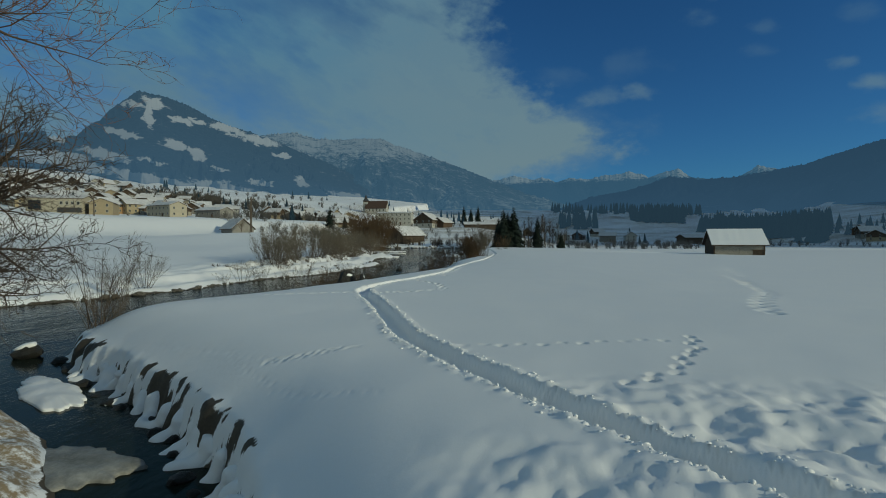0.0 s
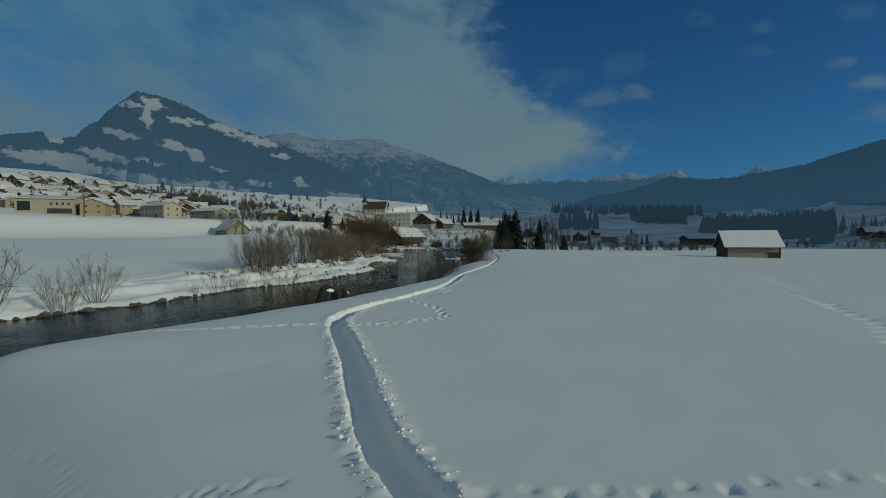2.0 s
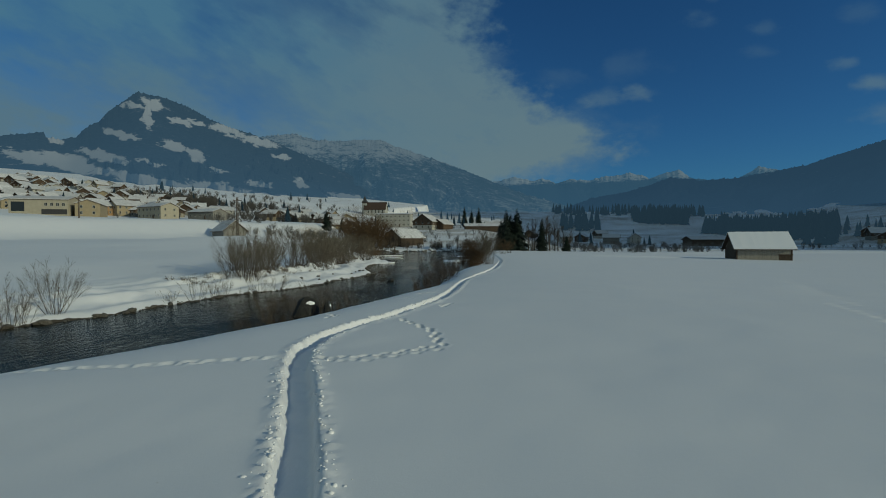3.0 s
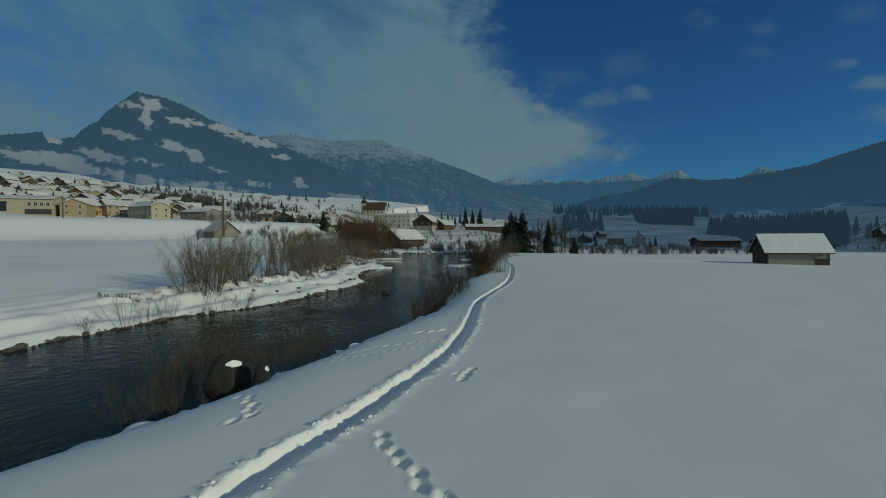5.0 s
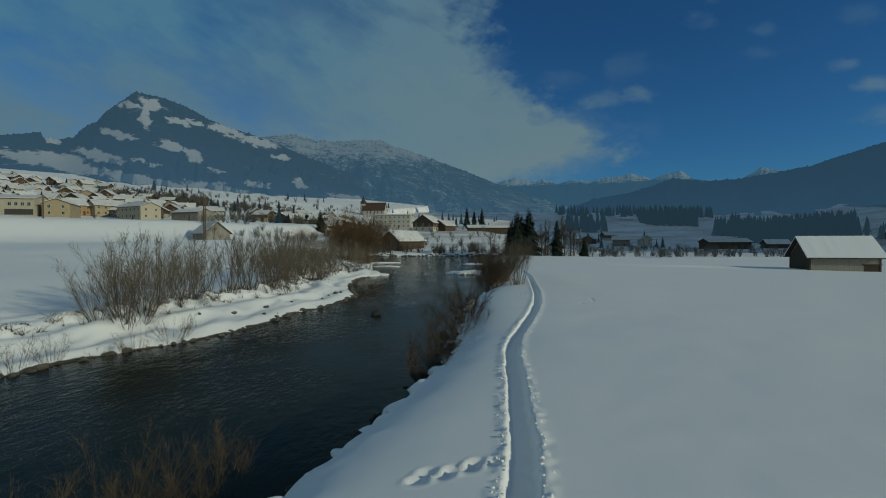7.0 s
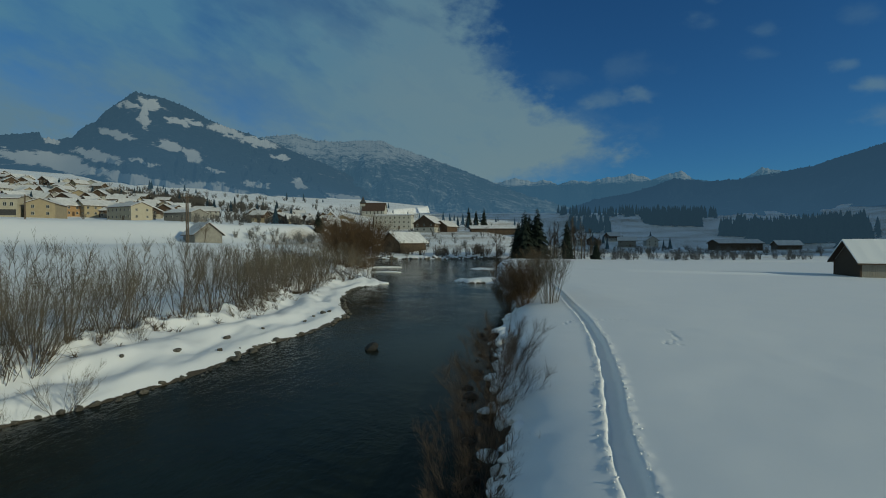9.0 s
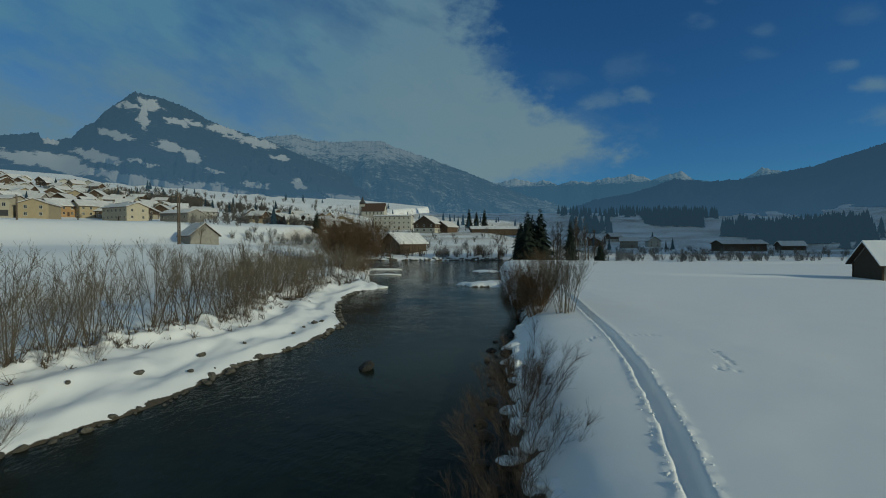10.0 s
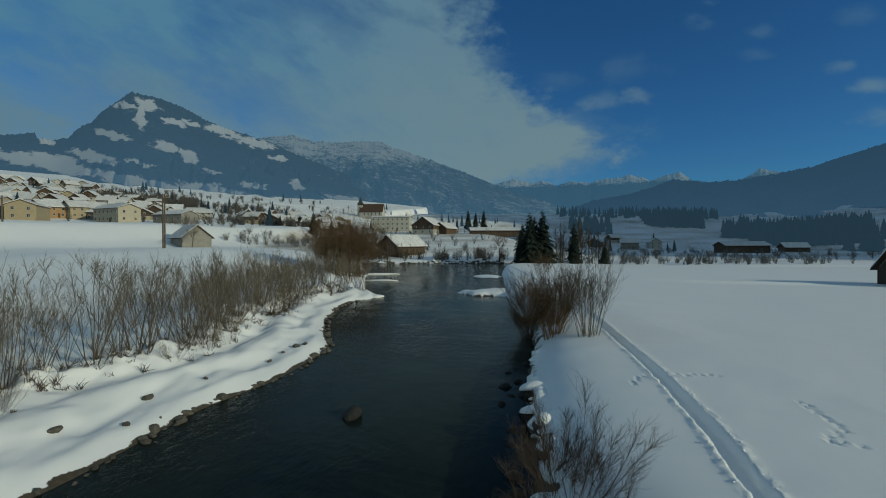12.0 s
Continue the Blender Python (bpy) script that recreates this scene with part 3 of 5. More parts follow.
# crumbs of snow thrown out along both rims of the path
def path_clods():
    rng = random.Random(77)
    bm = bmesh.new()
    bmesh.ops.create_icosphere(bm, subdivisions=1, radius=1.0)
    ball = np.array([v.co[:] for v in bm.verts])
    tris = [[v.index for v in f.verts] for f in bm.faces]
    bm.free()
    spots = []
    while len(spots) < 2200:
        y = 3 + 59 * rng.random() ** 1.3
        slope = float(trench_x(y + 0.3) - trench_x(y - 0.3)) / 0.6
        side = rng.choice((-1, 1))
        out = 0.27 + abs(rng.gauss(0, 0.11))
        n = math.sqrt(1 + slope * slope)
        size = min(0.010 + rng.expovariate(110), 0.04)
        spots.append((float(trench_x(y)) - 0.03 + 0.09 * float(step(32, 42, y)) + side * out / n, y - side * out * slope / n, size))
    p = np.array(spots)
    z = carve(p[:, 0], p[:, 1], land(p[:, 0], p[:, 1], True))
    verts, faces = [], []
    for (x, y, size), h in zip(spots, z):
        b = len(verts)
        squash = np.array([rng.uniform(0.8, 1.5), rng.uniform(0.8, 1.4), rng.uniform(0.55, 0.9)]) * size
        verts += [tuple(c) for c in ball * squash * np.array([[rng.uniform(0.8, 1.2)] for _ in ball]) + (x, y, h - size * 0.1)]
        faces += [tuple(b + i for i in t) for t in tris]
    thing("snow_clods", mesh_from("snow_clods", verts, faces, SNOW, True), "loose crumbs of snow along the trodden path", "snow", kind="stuff")


path_clods()


# ---- mountains round the valley ----
CENTRE = (-1.8, 22.0, 3.3)


def ridge(name, label, crest, far, near, foot, mat, cover, rough=0.16, seed=0, steps=130, tips_high=0.35):
    """A mountain side: rises from a foot at the distance near to a crest at the distance far. crest: (bearing, elevation) in degrees."""
    az0, az1 = crest[0][0], crest[-1][0]
    az = np.arange(az0, az1, 0.05)
    el = np.interp(az, *np.array(crest).T)
    el = el + rough * (fbm(az / 0.8, az * 0, 4, seed) * 2 + 0.8 * fbm(az / 0.22, az * 0, 2, seed + 9))
    s = np.linspace(0, 1, steps)[:, None]
    a = np.radians(az)[None] + 0 * s
    dist = near + (far - near) * s + 0 * a
    # the wood along the crest: single tips stand above it
    tips = np.maximum(0, fbm(az / 0.11, az * 0, 2, seed + 31)) * tips_high
    wide = np.convolve(np.pad(el, 20, mode="edge"), np.ones(41) / 41, "valid")
    top = far * np.tan(np.radians(wide[None] + (el - wide)[None] * s**9 + tips[None] * s**90))
    gully = fbm(az[None] / 3.2 + 0 * s, s * 3.0 + 0 * a, 4, seed + 3)
    spur = fbm(az[None] / 1.1 + 0 * s, s * 5.0 + 0 * a, 4, seed + 5)
    z = foot + (top - foot) * (s**1.15) + (far - near) * (0.085 * gully + 0.035 * spur) * np.sin(np.pi * s) ** 0.8
    # nothing stands above the crest as seen from the valley
    z = np.minimum(z, top / far * dist * (0.35 + 0.65 * s))
    z[-1] = top[-1]
    co = np.stack([CENTRE[0] + np.sin(a) * dist, CENTRE[1] + np.cos(a) * dist, CENTRE[2] + z], -1)
    back = co[-1:].copy()
    back[..., 2] -= 300
    back[..., :2] += (back[..., :2] - np.array(CENTRE[:2])) * 0.15
    co = np.concatenate([co, back])
    n, m = co.shape[:2]
    i = (np.arange(n - 1)[:, None] * m + np.arange(m - 1)[None]).ravel()
    me = quad_mesh(name, co.reshape(-1, 3), np.stack([i, i + 1, i + m + 1, i + m], 1), mat)
    elev = np.degrees(np.arctan2(co[..., 2] - CENTRE[2], np.hypot(co[..., 0] - CENTRE[0], co[..., 1] - CENTRE[1])))
    bear = np.broadcast_to(np.degrees(a[:1]), elev.shape)
    att = me.attributes.new("cover", "FLOAT", "POINT")
    att.data.foreach_set("value", cover(bear, elev).astype(np.float32).ravel())
    return thing(name, me, label, "mountain", kind="structure")


# open snowfields on the peak: bearing, elevation, half width, half height
FIELDS = [(-33.1, 12.75, 0.44, 1.5), (-32.5, 13.66, 1.2, 0.58), (-35.5, 10.42, 1.63, 0.39), (-30.1, 12.23, 1.15, 0.36), (-28.5, 12.35, 0.86, 0.3),
          (-31.0, 9.73, 1.03, 0.59), (-28.9, 8.98, 1.07, 0.72), (-25.6, 11.88, 1.81, 0.5), (-22.3, 10.87, 1.9, 0.57), (-20.0, 9.34, 1.1, 0.26),
          (-36.8, 8.21, 2.03, 0.55), (-34.4, 13.34, 0.96, 0.29), (-18.1, 6.56, 0.75, 0.65), (-40.6, 9.35, 0.57, 0.42), (-39.6, 7.3, 2.7, 0.8),
          (-33.4, 6.05, 4.6, 0.62), (-26.3, 5.35, 3.4, 0.85), (-22.4, 6.3, 1.6, 0.35), (-17.0, 4.1, 4.2, 0.75), (-12.5, 4.9, 2.2, 0.4), (-37.4, 12.0, 0.5, 0.25), (-27.0, 7.6, 1.0, 0.22), (-33.0, 7.9, 1.2, 0.2), (-42.5, 7.6, 1.8, 0.5)]


def peak_cover(b, e):
    c = 0.10 + 0 * b
    wb, we = b + 0.7 * fbm(b / 0.6, e / 0.5, 4, 71) * 2, e + 0.38 * fbm(b / 0.6, e / 0.4, 4, 73) * 2
    for pb, pe, w, h in FIELDS:
        w, h = w * 1.02, h * 1.0
        tilt = 0.18 if w > 0.6 else 0.0
        c = np.maximum(c, 1.15 * np.exp(-(((wb - pb) / w) ** 2 + ((we - pe + tilt * (wb - pb)) / h) ** 2) ** 1.5))
    low = 1 - step(4.2, 7.0, e + 0.06 * (b + 30))
    return np.maximum(c, 0.40 * low + 0.20 * step(-27, -12, b))


# the third colour of each is distance haze, mixed in as emission
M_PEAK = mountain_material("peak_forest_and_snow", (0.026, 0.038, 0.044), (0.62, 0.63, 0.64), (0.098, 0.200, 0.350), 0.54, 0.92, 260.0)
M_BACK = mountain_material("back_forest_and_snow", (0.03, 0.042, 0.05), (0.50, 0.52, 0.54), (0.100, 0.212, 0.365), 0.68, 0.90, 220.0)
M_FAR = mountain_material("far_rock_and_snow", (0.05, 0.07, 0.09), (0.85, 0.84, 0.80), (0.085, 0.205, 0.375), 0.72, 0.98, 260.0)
# this side's shade is put into darker forest and snow colours too
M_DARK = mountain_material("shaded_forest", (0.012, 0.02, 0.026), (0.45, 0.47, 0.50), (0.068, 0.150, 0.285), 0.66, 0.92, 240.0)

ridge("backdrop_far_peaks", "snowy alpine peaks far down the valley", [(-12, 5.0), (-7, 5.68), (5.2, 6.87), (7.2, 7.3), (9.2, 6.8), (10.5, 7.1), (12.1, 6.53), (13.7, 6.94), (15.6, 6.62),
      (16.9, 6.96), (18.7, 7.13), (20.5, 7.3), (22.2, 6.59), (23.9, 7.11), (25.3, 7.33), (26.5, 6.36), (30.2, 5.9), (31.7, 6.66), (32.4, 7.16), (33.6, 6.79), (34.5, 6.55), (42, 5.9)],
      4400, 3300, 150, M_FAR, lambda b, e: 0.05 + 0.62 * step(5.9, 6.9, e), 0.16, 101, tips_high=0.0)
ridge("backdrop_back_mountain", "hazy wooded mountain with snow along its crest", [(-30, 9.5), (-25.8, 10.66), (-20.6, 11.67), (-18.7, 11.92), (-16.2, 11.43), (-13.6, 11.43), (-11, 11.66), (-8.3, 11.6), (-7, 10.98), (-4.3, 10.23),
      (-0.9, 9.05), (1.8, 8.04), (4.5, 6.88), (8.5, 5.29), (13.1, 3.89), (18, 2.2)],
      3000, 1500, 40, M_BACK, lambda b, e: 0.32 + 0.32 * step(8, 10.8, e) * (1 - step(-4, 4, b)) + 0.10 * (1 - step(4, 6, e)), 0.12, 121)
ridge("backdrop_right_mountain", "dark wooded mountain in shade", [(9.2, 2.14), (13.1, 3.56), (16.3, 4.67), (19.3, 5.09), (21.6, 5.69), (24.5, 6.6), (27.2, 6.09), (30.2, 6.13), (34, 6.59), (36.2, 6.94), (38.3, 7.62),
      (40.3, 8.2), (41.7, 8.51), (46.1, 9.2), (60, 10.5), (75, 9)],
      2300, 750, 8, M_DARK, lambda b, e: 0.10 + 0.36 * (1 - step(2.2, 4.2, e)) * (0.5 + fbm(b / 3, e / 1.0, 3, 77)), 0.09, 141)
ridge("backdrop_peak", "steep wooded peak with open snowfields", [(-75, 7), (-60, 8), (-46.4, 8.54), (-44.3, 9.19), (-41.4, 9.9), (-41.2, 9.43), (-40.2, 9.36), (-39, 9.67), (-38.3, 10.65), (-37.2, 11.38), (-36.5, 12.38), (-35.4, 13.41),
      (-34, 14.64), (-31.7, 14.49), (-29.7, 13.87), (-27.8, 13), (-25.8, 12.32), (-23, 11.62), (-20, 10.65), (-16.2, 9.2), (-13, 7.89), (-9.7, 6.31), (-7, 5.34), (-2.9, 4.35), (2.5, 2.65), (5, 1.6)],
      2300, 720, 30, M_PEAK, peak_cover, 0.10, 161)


def spur():
    """An unseen shoulder of the shaded mountain beside the meadow, added to throw its long shadow over the valley
    floor.
    """
    along, across = np.linspace(170, 1250, 130)[None], np.linspace(-260, 320, 60)[:, None]
    top = 175 * step(170, 330, along) + 150 * step(500, 900, along) + 26 * fbm(along / 70, along * 0, 4, 181)
    z = top * np.exp(-((across / 150) ** 2)) * (1 + 0.25 * fbm(along / 90, across / 60, 4, 183)) - 4
    s, n = 520 + across + 0 * along, along + 0 * across
    x, y = s * math.sin(radians(SUN_AZ)) - n * math.cos(radians(SUN_AZ)), s * math.cos(radians(SUN_AZ)) + n * math.sin(radians(SUN_AZ))
    z = z + 0.11 * np.maximum(0, x - 260)
    rows, cols = z.shape
    i = (np.arange(rows - 1)[:, None] * cols + np.arange(cols - 1)[None]).ravel()
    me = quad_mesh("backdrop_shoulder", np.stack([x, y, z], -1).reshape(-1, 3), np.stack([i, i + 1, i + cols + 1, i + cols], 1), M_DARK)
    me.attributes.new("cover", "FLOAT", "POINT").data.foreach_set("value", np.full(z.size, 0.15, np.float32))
    thing("backdrop_shoulder", me, "unseen wooded ridge added to shade the valley floor", "mountain", kind="structure")


spur()


# ---- bare wood: tubes along branches ----
def tubes(paths, sides=3):
    """Tapered tubes along (points, radii); returns vertices and quads. Paths of one length are done together."""
    groups = {}
    for pts, rad in paths:
        groups.setdefault(len(pts), []).append((pts, rad))
    verts, faces, count = [], [], 0
    ang = 2 * math.pi * np.arange(sides) / sides
    for n, some in groups.items():
        p = np.array([a for a, _ in some], float)
        r = np.array([b for _, b in some], float)
        tang = np.gradient(p, axis=1)
        tang /= np.linalg.norm(tang, axis=2)[..., None] + 1e-9
        up = np.abs(tang[..., 2]).mean(1) > 0.5
        ref = np.where(up[:, None], [[0.31, 0.92, 0.24]], [[0.0, 0.0, 1.0]])[:, None, :]
        u = np.cross(tang, ref)
        u /= np.linalg.norm(u, axis=2)[..., None] + 1e-9
        v = np.cross(tang, u)
        ring = np.cos(ang)[:, None] * u[:, :, None] + np.sin(ang)[:, None] * v[:, :, None]
        verts.append((p[:, :, None] + r[:, :, None, None] * ring).reshape(-1, 3))
        i, j, s = np.meshgrid(np.arange(len(some)), np.arange(n - 1), np.arange(sides), indexing="ij")
        b0 = count + (i * n + j) * sides
        q, w = b0 + s, b0 + (s + 1) % sides
        faces.append(np.stack([q, w, w + sides, q + sides], -1).reshape(-1, 4))
        count += len(some) * n * sides
    return np.concatenate(verts), np.concatenate(faces)


def wander(start, way, length, n, rng, bend=0.18, lift=0.0):
    """A gently crooked line; lift > 0 turns it upward, < 0 lets it droop."""
    x, y, z = float(start[0]), float(start[1]), float(start[2])
    a, b, c = float(way[0]), float(way[1]), float(way[2])
    k = 1 / math.sqrt(a * a + b * b + c * c)
    a, b, c, f, d = a * k, b * k, c * k, 3.0 / n, length / n
    pts, gauss = [(x, y, z)], rng.gauss
    for _ in range(n):
        a, b, c = a + gauss(0, bend) * f, b + gauss(0, bend) * f, c + (gauss(0, bend) + lift) * f
        k = 1 / math.sqrt(a * a + b * b + c * c)
        a, b, c = a * k, b * k, c * k
        x, y, z = x + a * d, y + b * d, z + c * d
        pts.append((x, y, z))
    return np.array(pts)


def off(way, angle, rng):
    """A direction at an angle from another, to a random side."""
    w = Vector(way).normalized()
    side = w.orthogonal().normalized()
    side.rotate(Matrix.Rotation(rng.uniform(0, 2 * math.pi), 3, w))
    return np.array(w * math.cos(angle) + side * math.sin(angle))


def shrub_meshes(seed, high, stems, lean, twigs, thick, spread=0.25, sub=2, lift=0.12):
    """A bare shrub: stems from one stool, and the twigs they carry."""
    rng = random.Random(seed)
    big, small = [], []
    for _ in range(stems):
        az, tilt = rng.uniform(0, 2 * math.pi), lean * math.sqrt(rng.random())
        way = (math.cos(az) * math.sin(tilt), math.sin(az) * math.sin(tilt), math.cos(tilt))
        r0 = rng.uniform(0, spread)
        length = high * rng.uniform(0.55, 1.02)
        p = wander((r0 * math.cos(az), r0 * math.sin(az), -0.25), way, length, 7, rng, 0.12, lift)
        t = thick * rng.uniform(0.6, 1.1)
        big.append((p, np.linspace(t, t * 0.22, len(p))))
        for _ in range(twigs):
            f = 0.25 + 0.73 * math.sqrt(rng.random())
            k = min(int(f * 7), 6)
            a = p[k] + (p[min(k + 1, 7)] - p[k]) * (f * 7 - k)
            d = off(p[min(k + 1, 7)] - p[k] if k < 7 else p[7] - p[6], rng.uniform(0.35, 0.8), rng)
            ln = high * rng.uniform(0.12, 0.32) * (1.15 - 0.6 * f)
            q = wander(a, d, ln, 4, rng, 0.16, 0.12)
            small.append((q, np.linspace(thick * 0.30, thick * 0.11, 5)))
            for _ in range(sub):
                j = rng.randint(1, 3)
                d2 = off(q[j + 1] - q[j], rng.uniform(0.4, 0.8), rng)
                small.append((wander(q[j], d2, ln * rng.uniform(0.3, 0.55), 2, rng, 0.1, 0.1), np.linspace(thick * 0.2, thick * 0.09, 3)))
    return big, small


def make_shrub(label, seed, stem_mat, twig_mat, at, group, **shape):
    big, small = shrub_meshes(seed, **shape)
    ob = base("shrub", label, "shrub", at, group)
    part("stool", mesh_from("stool", *tubes(big, 4), stem_mat, True), ob)
    part("crown", mesh_from("crown", *tubes(small, 3), twig_mat), ob)
    return ob


def tree_paths(seed, high, trunk_r, first, crown, depth=3, droop=0.0, kids=7, spread=0.75, limbs=(), thin=0.004, crook=0.16):
    """A bare broad-leaved tree: trunk, limbs and twigs as three lists."""
    rng = random.Random(seed)
    trunk = wander((0, 0, -0.3), (rng.uniform(-0.06, 0.06), rng.uniform(-0.06, 0.06), 1), high * 0.93, 12, rng, 0.05, 0.05)
    levels = [[(trunk, np.linspace(trunk_r, trunk_r * 0.16, 13))], [], []]

    def grow(p, r, length, level):
        n = len(p) - 1
        for _ in range(kids if level == 0 else max(3, kids - 2 * level)):
            f = rng.uniform(first if level == 0 else 0.2, 0.99)
            k = min(int(f * n), n - 1)
            a = p[k] + (p[k + 1] - p[k]) * (f * n - k)
            d = off(p[k + 1] - p[k], rng.uniform(spread * 0.6, spread * 1.25), rng)
            ln = (crown * (1.25 - f) * 1.25 if level == 0 else length * 0.55) * rng.uniform(0.7, 1.1)
            q = wander(a, d, ln, 6, rng, crook + 0.10 * level, (0.10 if level < 1 else 0.06) - droop * level)
            rr = np.interp(f, [0, 1], [r[0], r[-1]]) * 0.55
            rr = max(rr, thin)
            levels[min(level + 1, 2)].append((q, np.linspace(rr, rr * 0.25, len(q))))
            if level + 1 < depth:
                grow(q, np.linspace(rr, rr * 0.25, 2), ln, level + 1)

    for up, way, ln, thick in limbs:
        k = int(up / high * 12)
        q = wander(trunk[k], way, ln, 8, rng, 0.22, 0.03)
        levels[1].append((q, np.linspace(thick, thick * 0.12, 9)))
        grow(q, [thick, thick * 0.3], ln, 1)
        grow(q, [thick * 0.5, thick * 0.2], ln * 0.6, 1)
    grow(trunk, levels[0][0][1][[0, -1]], high, 0)
    return levels


def make_tree(label, seed, at, group="", bark=None, tip=None, **shape):
    levels = tree_paths(seed, **shape)
    ob = base("tree", label, "tree", at, group)
    part("trunk", mesh_from("trunk", *tubes(levels[0], 8), bark or BARK, True), ob)
    part("limb_frame", mesh_from("limb_frame", *tubes(levels[1], 5), bark or BARK, True), ob)
    part("crown", mesh_from("crown", *tubes(levels[2], 3), tip or TWIG), ob)
    return ob


def conifer_mesh(seed, high, wide, tiers, arms):
    """Drooping sprays of a spruce, tier above tier."""
    rng = random.Random(seed)
    verts, faces = [], []
    for t in range(tiers):
        f = t / tiers
        z = high * (0.06 + 0.93 * f)
        reach = wide * 0.5 * (1 - f) ** 0.72 * rng.uniform(0.82, 1.15) + 0.12
        for a in range(max(5, int(arms * (1 - 0.6 * f)))):
            az = rng.uniform(0, 2 * math.pi)
            r = reach * rng.uniform(0.6, 1.12)
            c, s = math.cos(az), math.sin(az)
            w = r * rng.uniform(0.2, 0.34)
            drop = r * rng.uniform(0.22, 0.5)
            b = len(verts)
            for q, ww, dz in ((0.05, 0.25, 0.10), (0.45, 1.0, -0.05), (0.8, 0.7, -0.6), (1.0, 0.06, -1.0)):
                for side in (-1, 1):
                    verts.append((c * r * q - s * side * ww * w, s * r * q + c * side * ww * w, z + dz * drop - (0.12 * w if side > 0 else 0) + rng.uniform(-0.05, 0.05)))
                verts.append((c * r * q, s * r * q, z + dz * drop + 0.22 * w))
            for k in range(3):
                i = b + 3 * k
                faces += [(i, i + 2, i + 5, i + 3), (i + 2, i + 1, i + 4, i + 5)]
    return verts, faces


def make_conifer(label, seed, at, high, wide, group="", tiers=40, arms=16):
    ob = base("spruce", label, "tree", at, group)
    part("trunk", mesh_from("trunk", *tubes([(np.array([(0, 0, -0.4), (0, 0, high * 0.5), (0, 0, high * 0.97)]), [high * 0.018, high * 0.011, 0.02])], 7), BARK, True), ob)
    part("crown", mesh_from("crown", *conifer_mesh(seed, high, wide, tiers, arms), NEEDLE), ob)
    return ob


# ---- stones and pillows of snow ----
def blob_mesh(name, seed, size, mat, flat=1.0, lumps=0.3, sub=2, sharp=False):
    bm = bmesh.new()
    bmesh.ops.create_icosphere(bm, subdivisions=sub, radius=1.0)
    o = Vector((seed * 3.7, seed * 1.3, seed * 2.1))
    for v in bm.verts:
        n = noise.noise(v.co * 1.1 + o) * lumps + noise.noise(v.co * 2.7 + o) * lumps * 0.4
        v.co *= 1 + n
        v.co.x, v.co.y, v.co.z = v.co.x * size[0], v.co.y * size[1], v.co.z * size[2] * (flat if v.co.z < 0 else 1)
    me = bpy.data.meshes.new(name)
    bm.to_mesh(me)
    bm.free()
    me.materials.append(mat)
    me.polygons.foreach_set("use_smooth", [not sharp] * len(me.polygons))
    return me


STONES = [blob_mesh("stone", i, (1.0, 0.75, 0.6), STONE, 1.0, 0.38, 2, True) for i in range(6)]
WETSTONES = [blob_mesh("stone", i + 60, (1.0, 0.8, 0.6), WETSTONE, 1.0, 0.38, 2, True) for i in range(4)]
CAPS = [blob_mesh("snow_cap", i + 20, (0.98, 0.8, 0.42), SNOW, 0.45, 0.22, 3) for i in range(5)]
rs = random.Random(5)


def stone_at(x, y, z, size, label, group, cap=0.0, wet=False):
    m = pose(x, y, z, rs.uniform(-15, 15), rs.uniform(-15, 15), rs.uniform(0, 360)) @ Matrix.Diagonal((size, size * rs.uniform(0.8, 1.1), size * rs.uniform(0.7, 1.1), 1))
    ob = thing("stone", rs.choice(WETSTONES if wet else STONES), label, "stone", group, at=m)
    if cap:
        c = part("snow_cap", rs.choice(CAPS), ob, "rounded cushion of snow")
        c.matrix_basis = Matrix.Translation((0, 0, 0.45)) @ Matrix.Diagonal((cap, cap, cap, 1))
    return ob


# the waterline of the far shore, stone by stone
y = 27.0
while y < 98:
    x = left_shore(y) + rs.uniform(-0.25, 0.35)
    s = rs.uniform(0.07, 0.2) if rs.random() < 0.80 else rs.uniform(0.22, 0.38 if y < 50 else 0.3)
    stone_at(x, y, WATER_Z + s * 0.25, s, "wet grey-brown stone at the river's edge", "stones along the far shore")
    y += rs.uniform(0.18, 0.65)
# a stony patch where the shore turns
for _ in range(46):
    y = rs.choice((rs.uniform(59, 64), rs.uniform(73, 80), rs.uniform(41, 48)))
    x = left_shore(y) + rs.uniform(-0.5, 1.0) * (1.0 if y > 50 else 0.6)
    stone_at(x, y, max(height(x, y), WATER_Z - 0.05), rs.uniform(0.04, 0.14), "wet grey-brown stone at the river's edge", "stones along the far shore")
# stones that break through the snow of the far shore
for x, y, s in ((-15.8, 63.0, 0.22), (-15.0, 60.6, 0.15), (-16.6, 59.5, 0.24), (-13.4, 69.5, 0.17), (-12.9, 72.4, 0.26), (-12.6, 73.0, 0.2), (-14.7, 65.4, 0.12), (-13.2, 71.0, 0.12), (-17.6, 57.0, 0.14)):
    stone_at(x, y, height(x, y) + 0.05, s, "brown stone breaking through the snow of the bank", "stones in the bank's snow")
# riprap under the near bank: dark blocks, and pillows of snow bulging over and between them
PILLOWS = [blob_mesh("snow_pillow", i + 40, (1.0, 0.8, 0.62), SNOW, 0.8, 0.34, 3) for i in range(7)]


def bank_spot(y, out):
    """A place that far out from the crest of the near bank."""
    slope = right_crest(y + 0.5) - right_crest(y - 0.5)
    n = math.sqrt(1 + slope**2)
    return float(right_crest(y) - out / n), float(y + out * slope / n)


y = 4.6
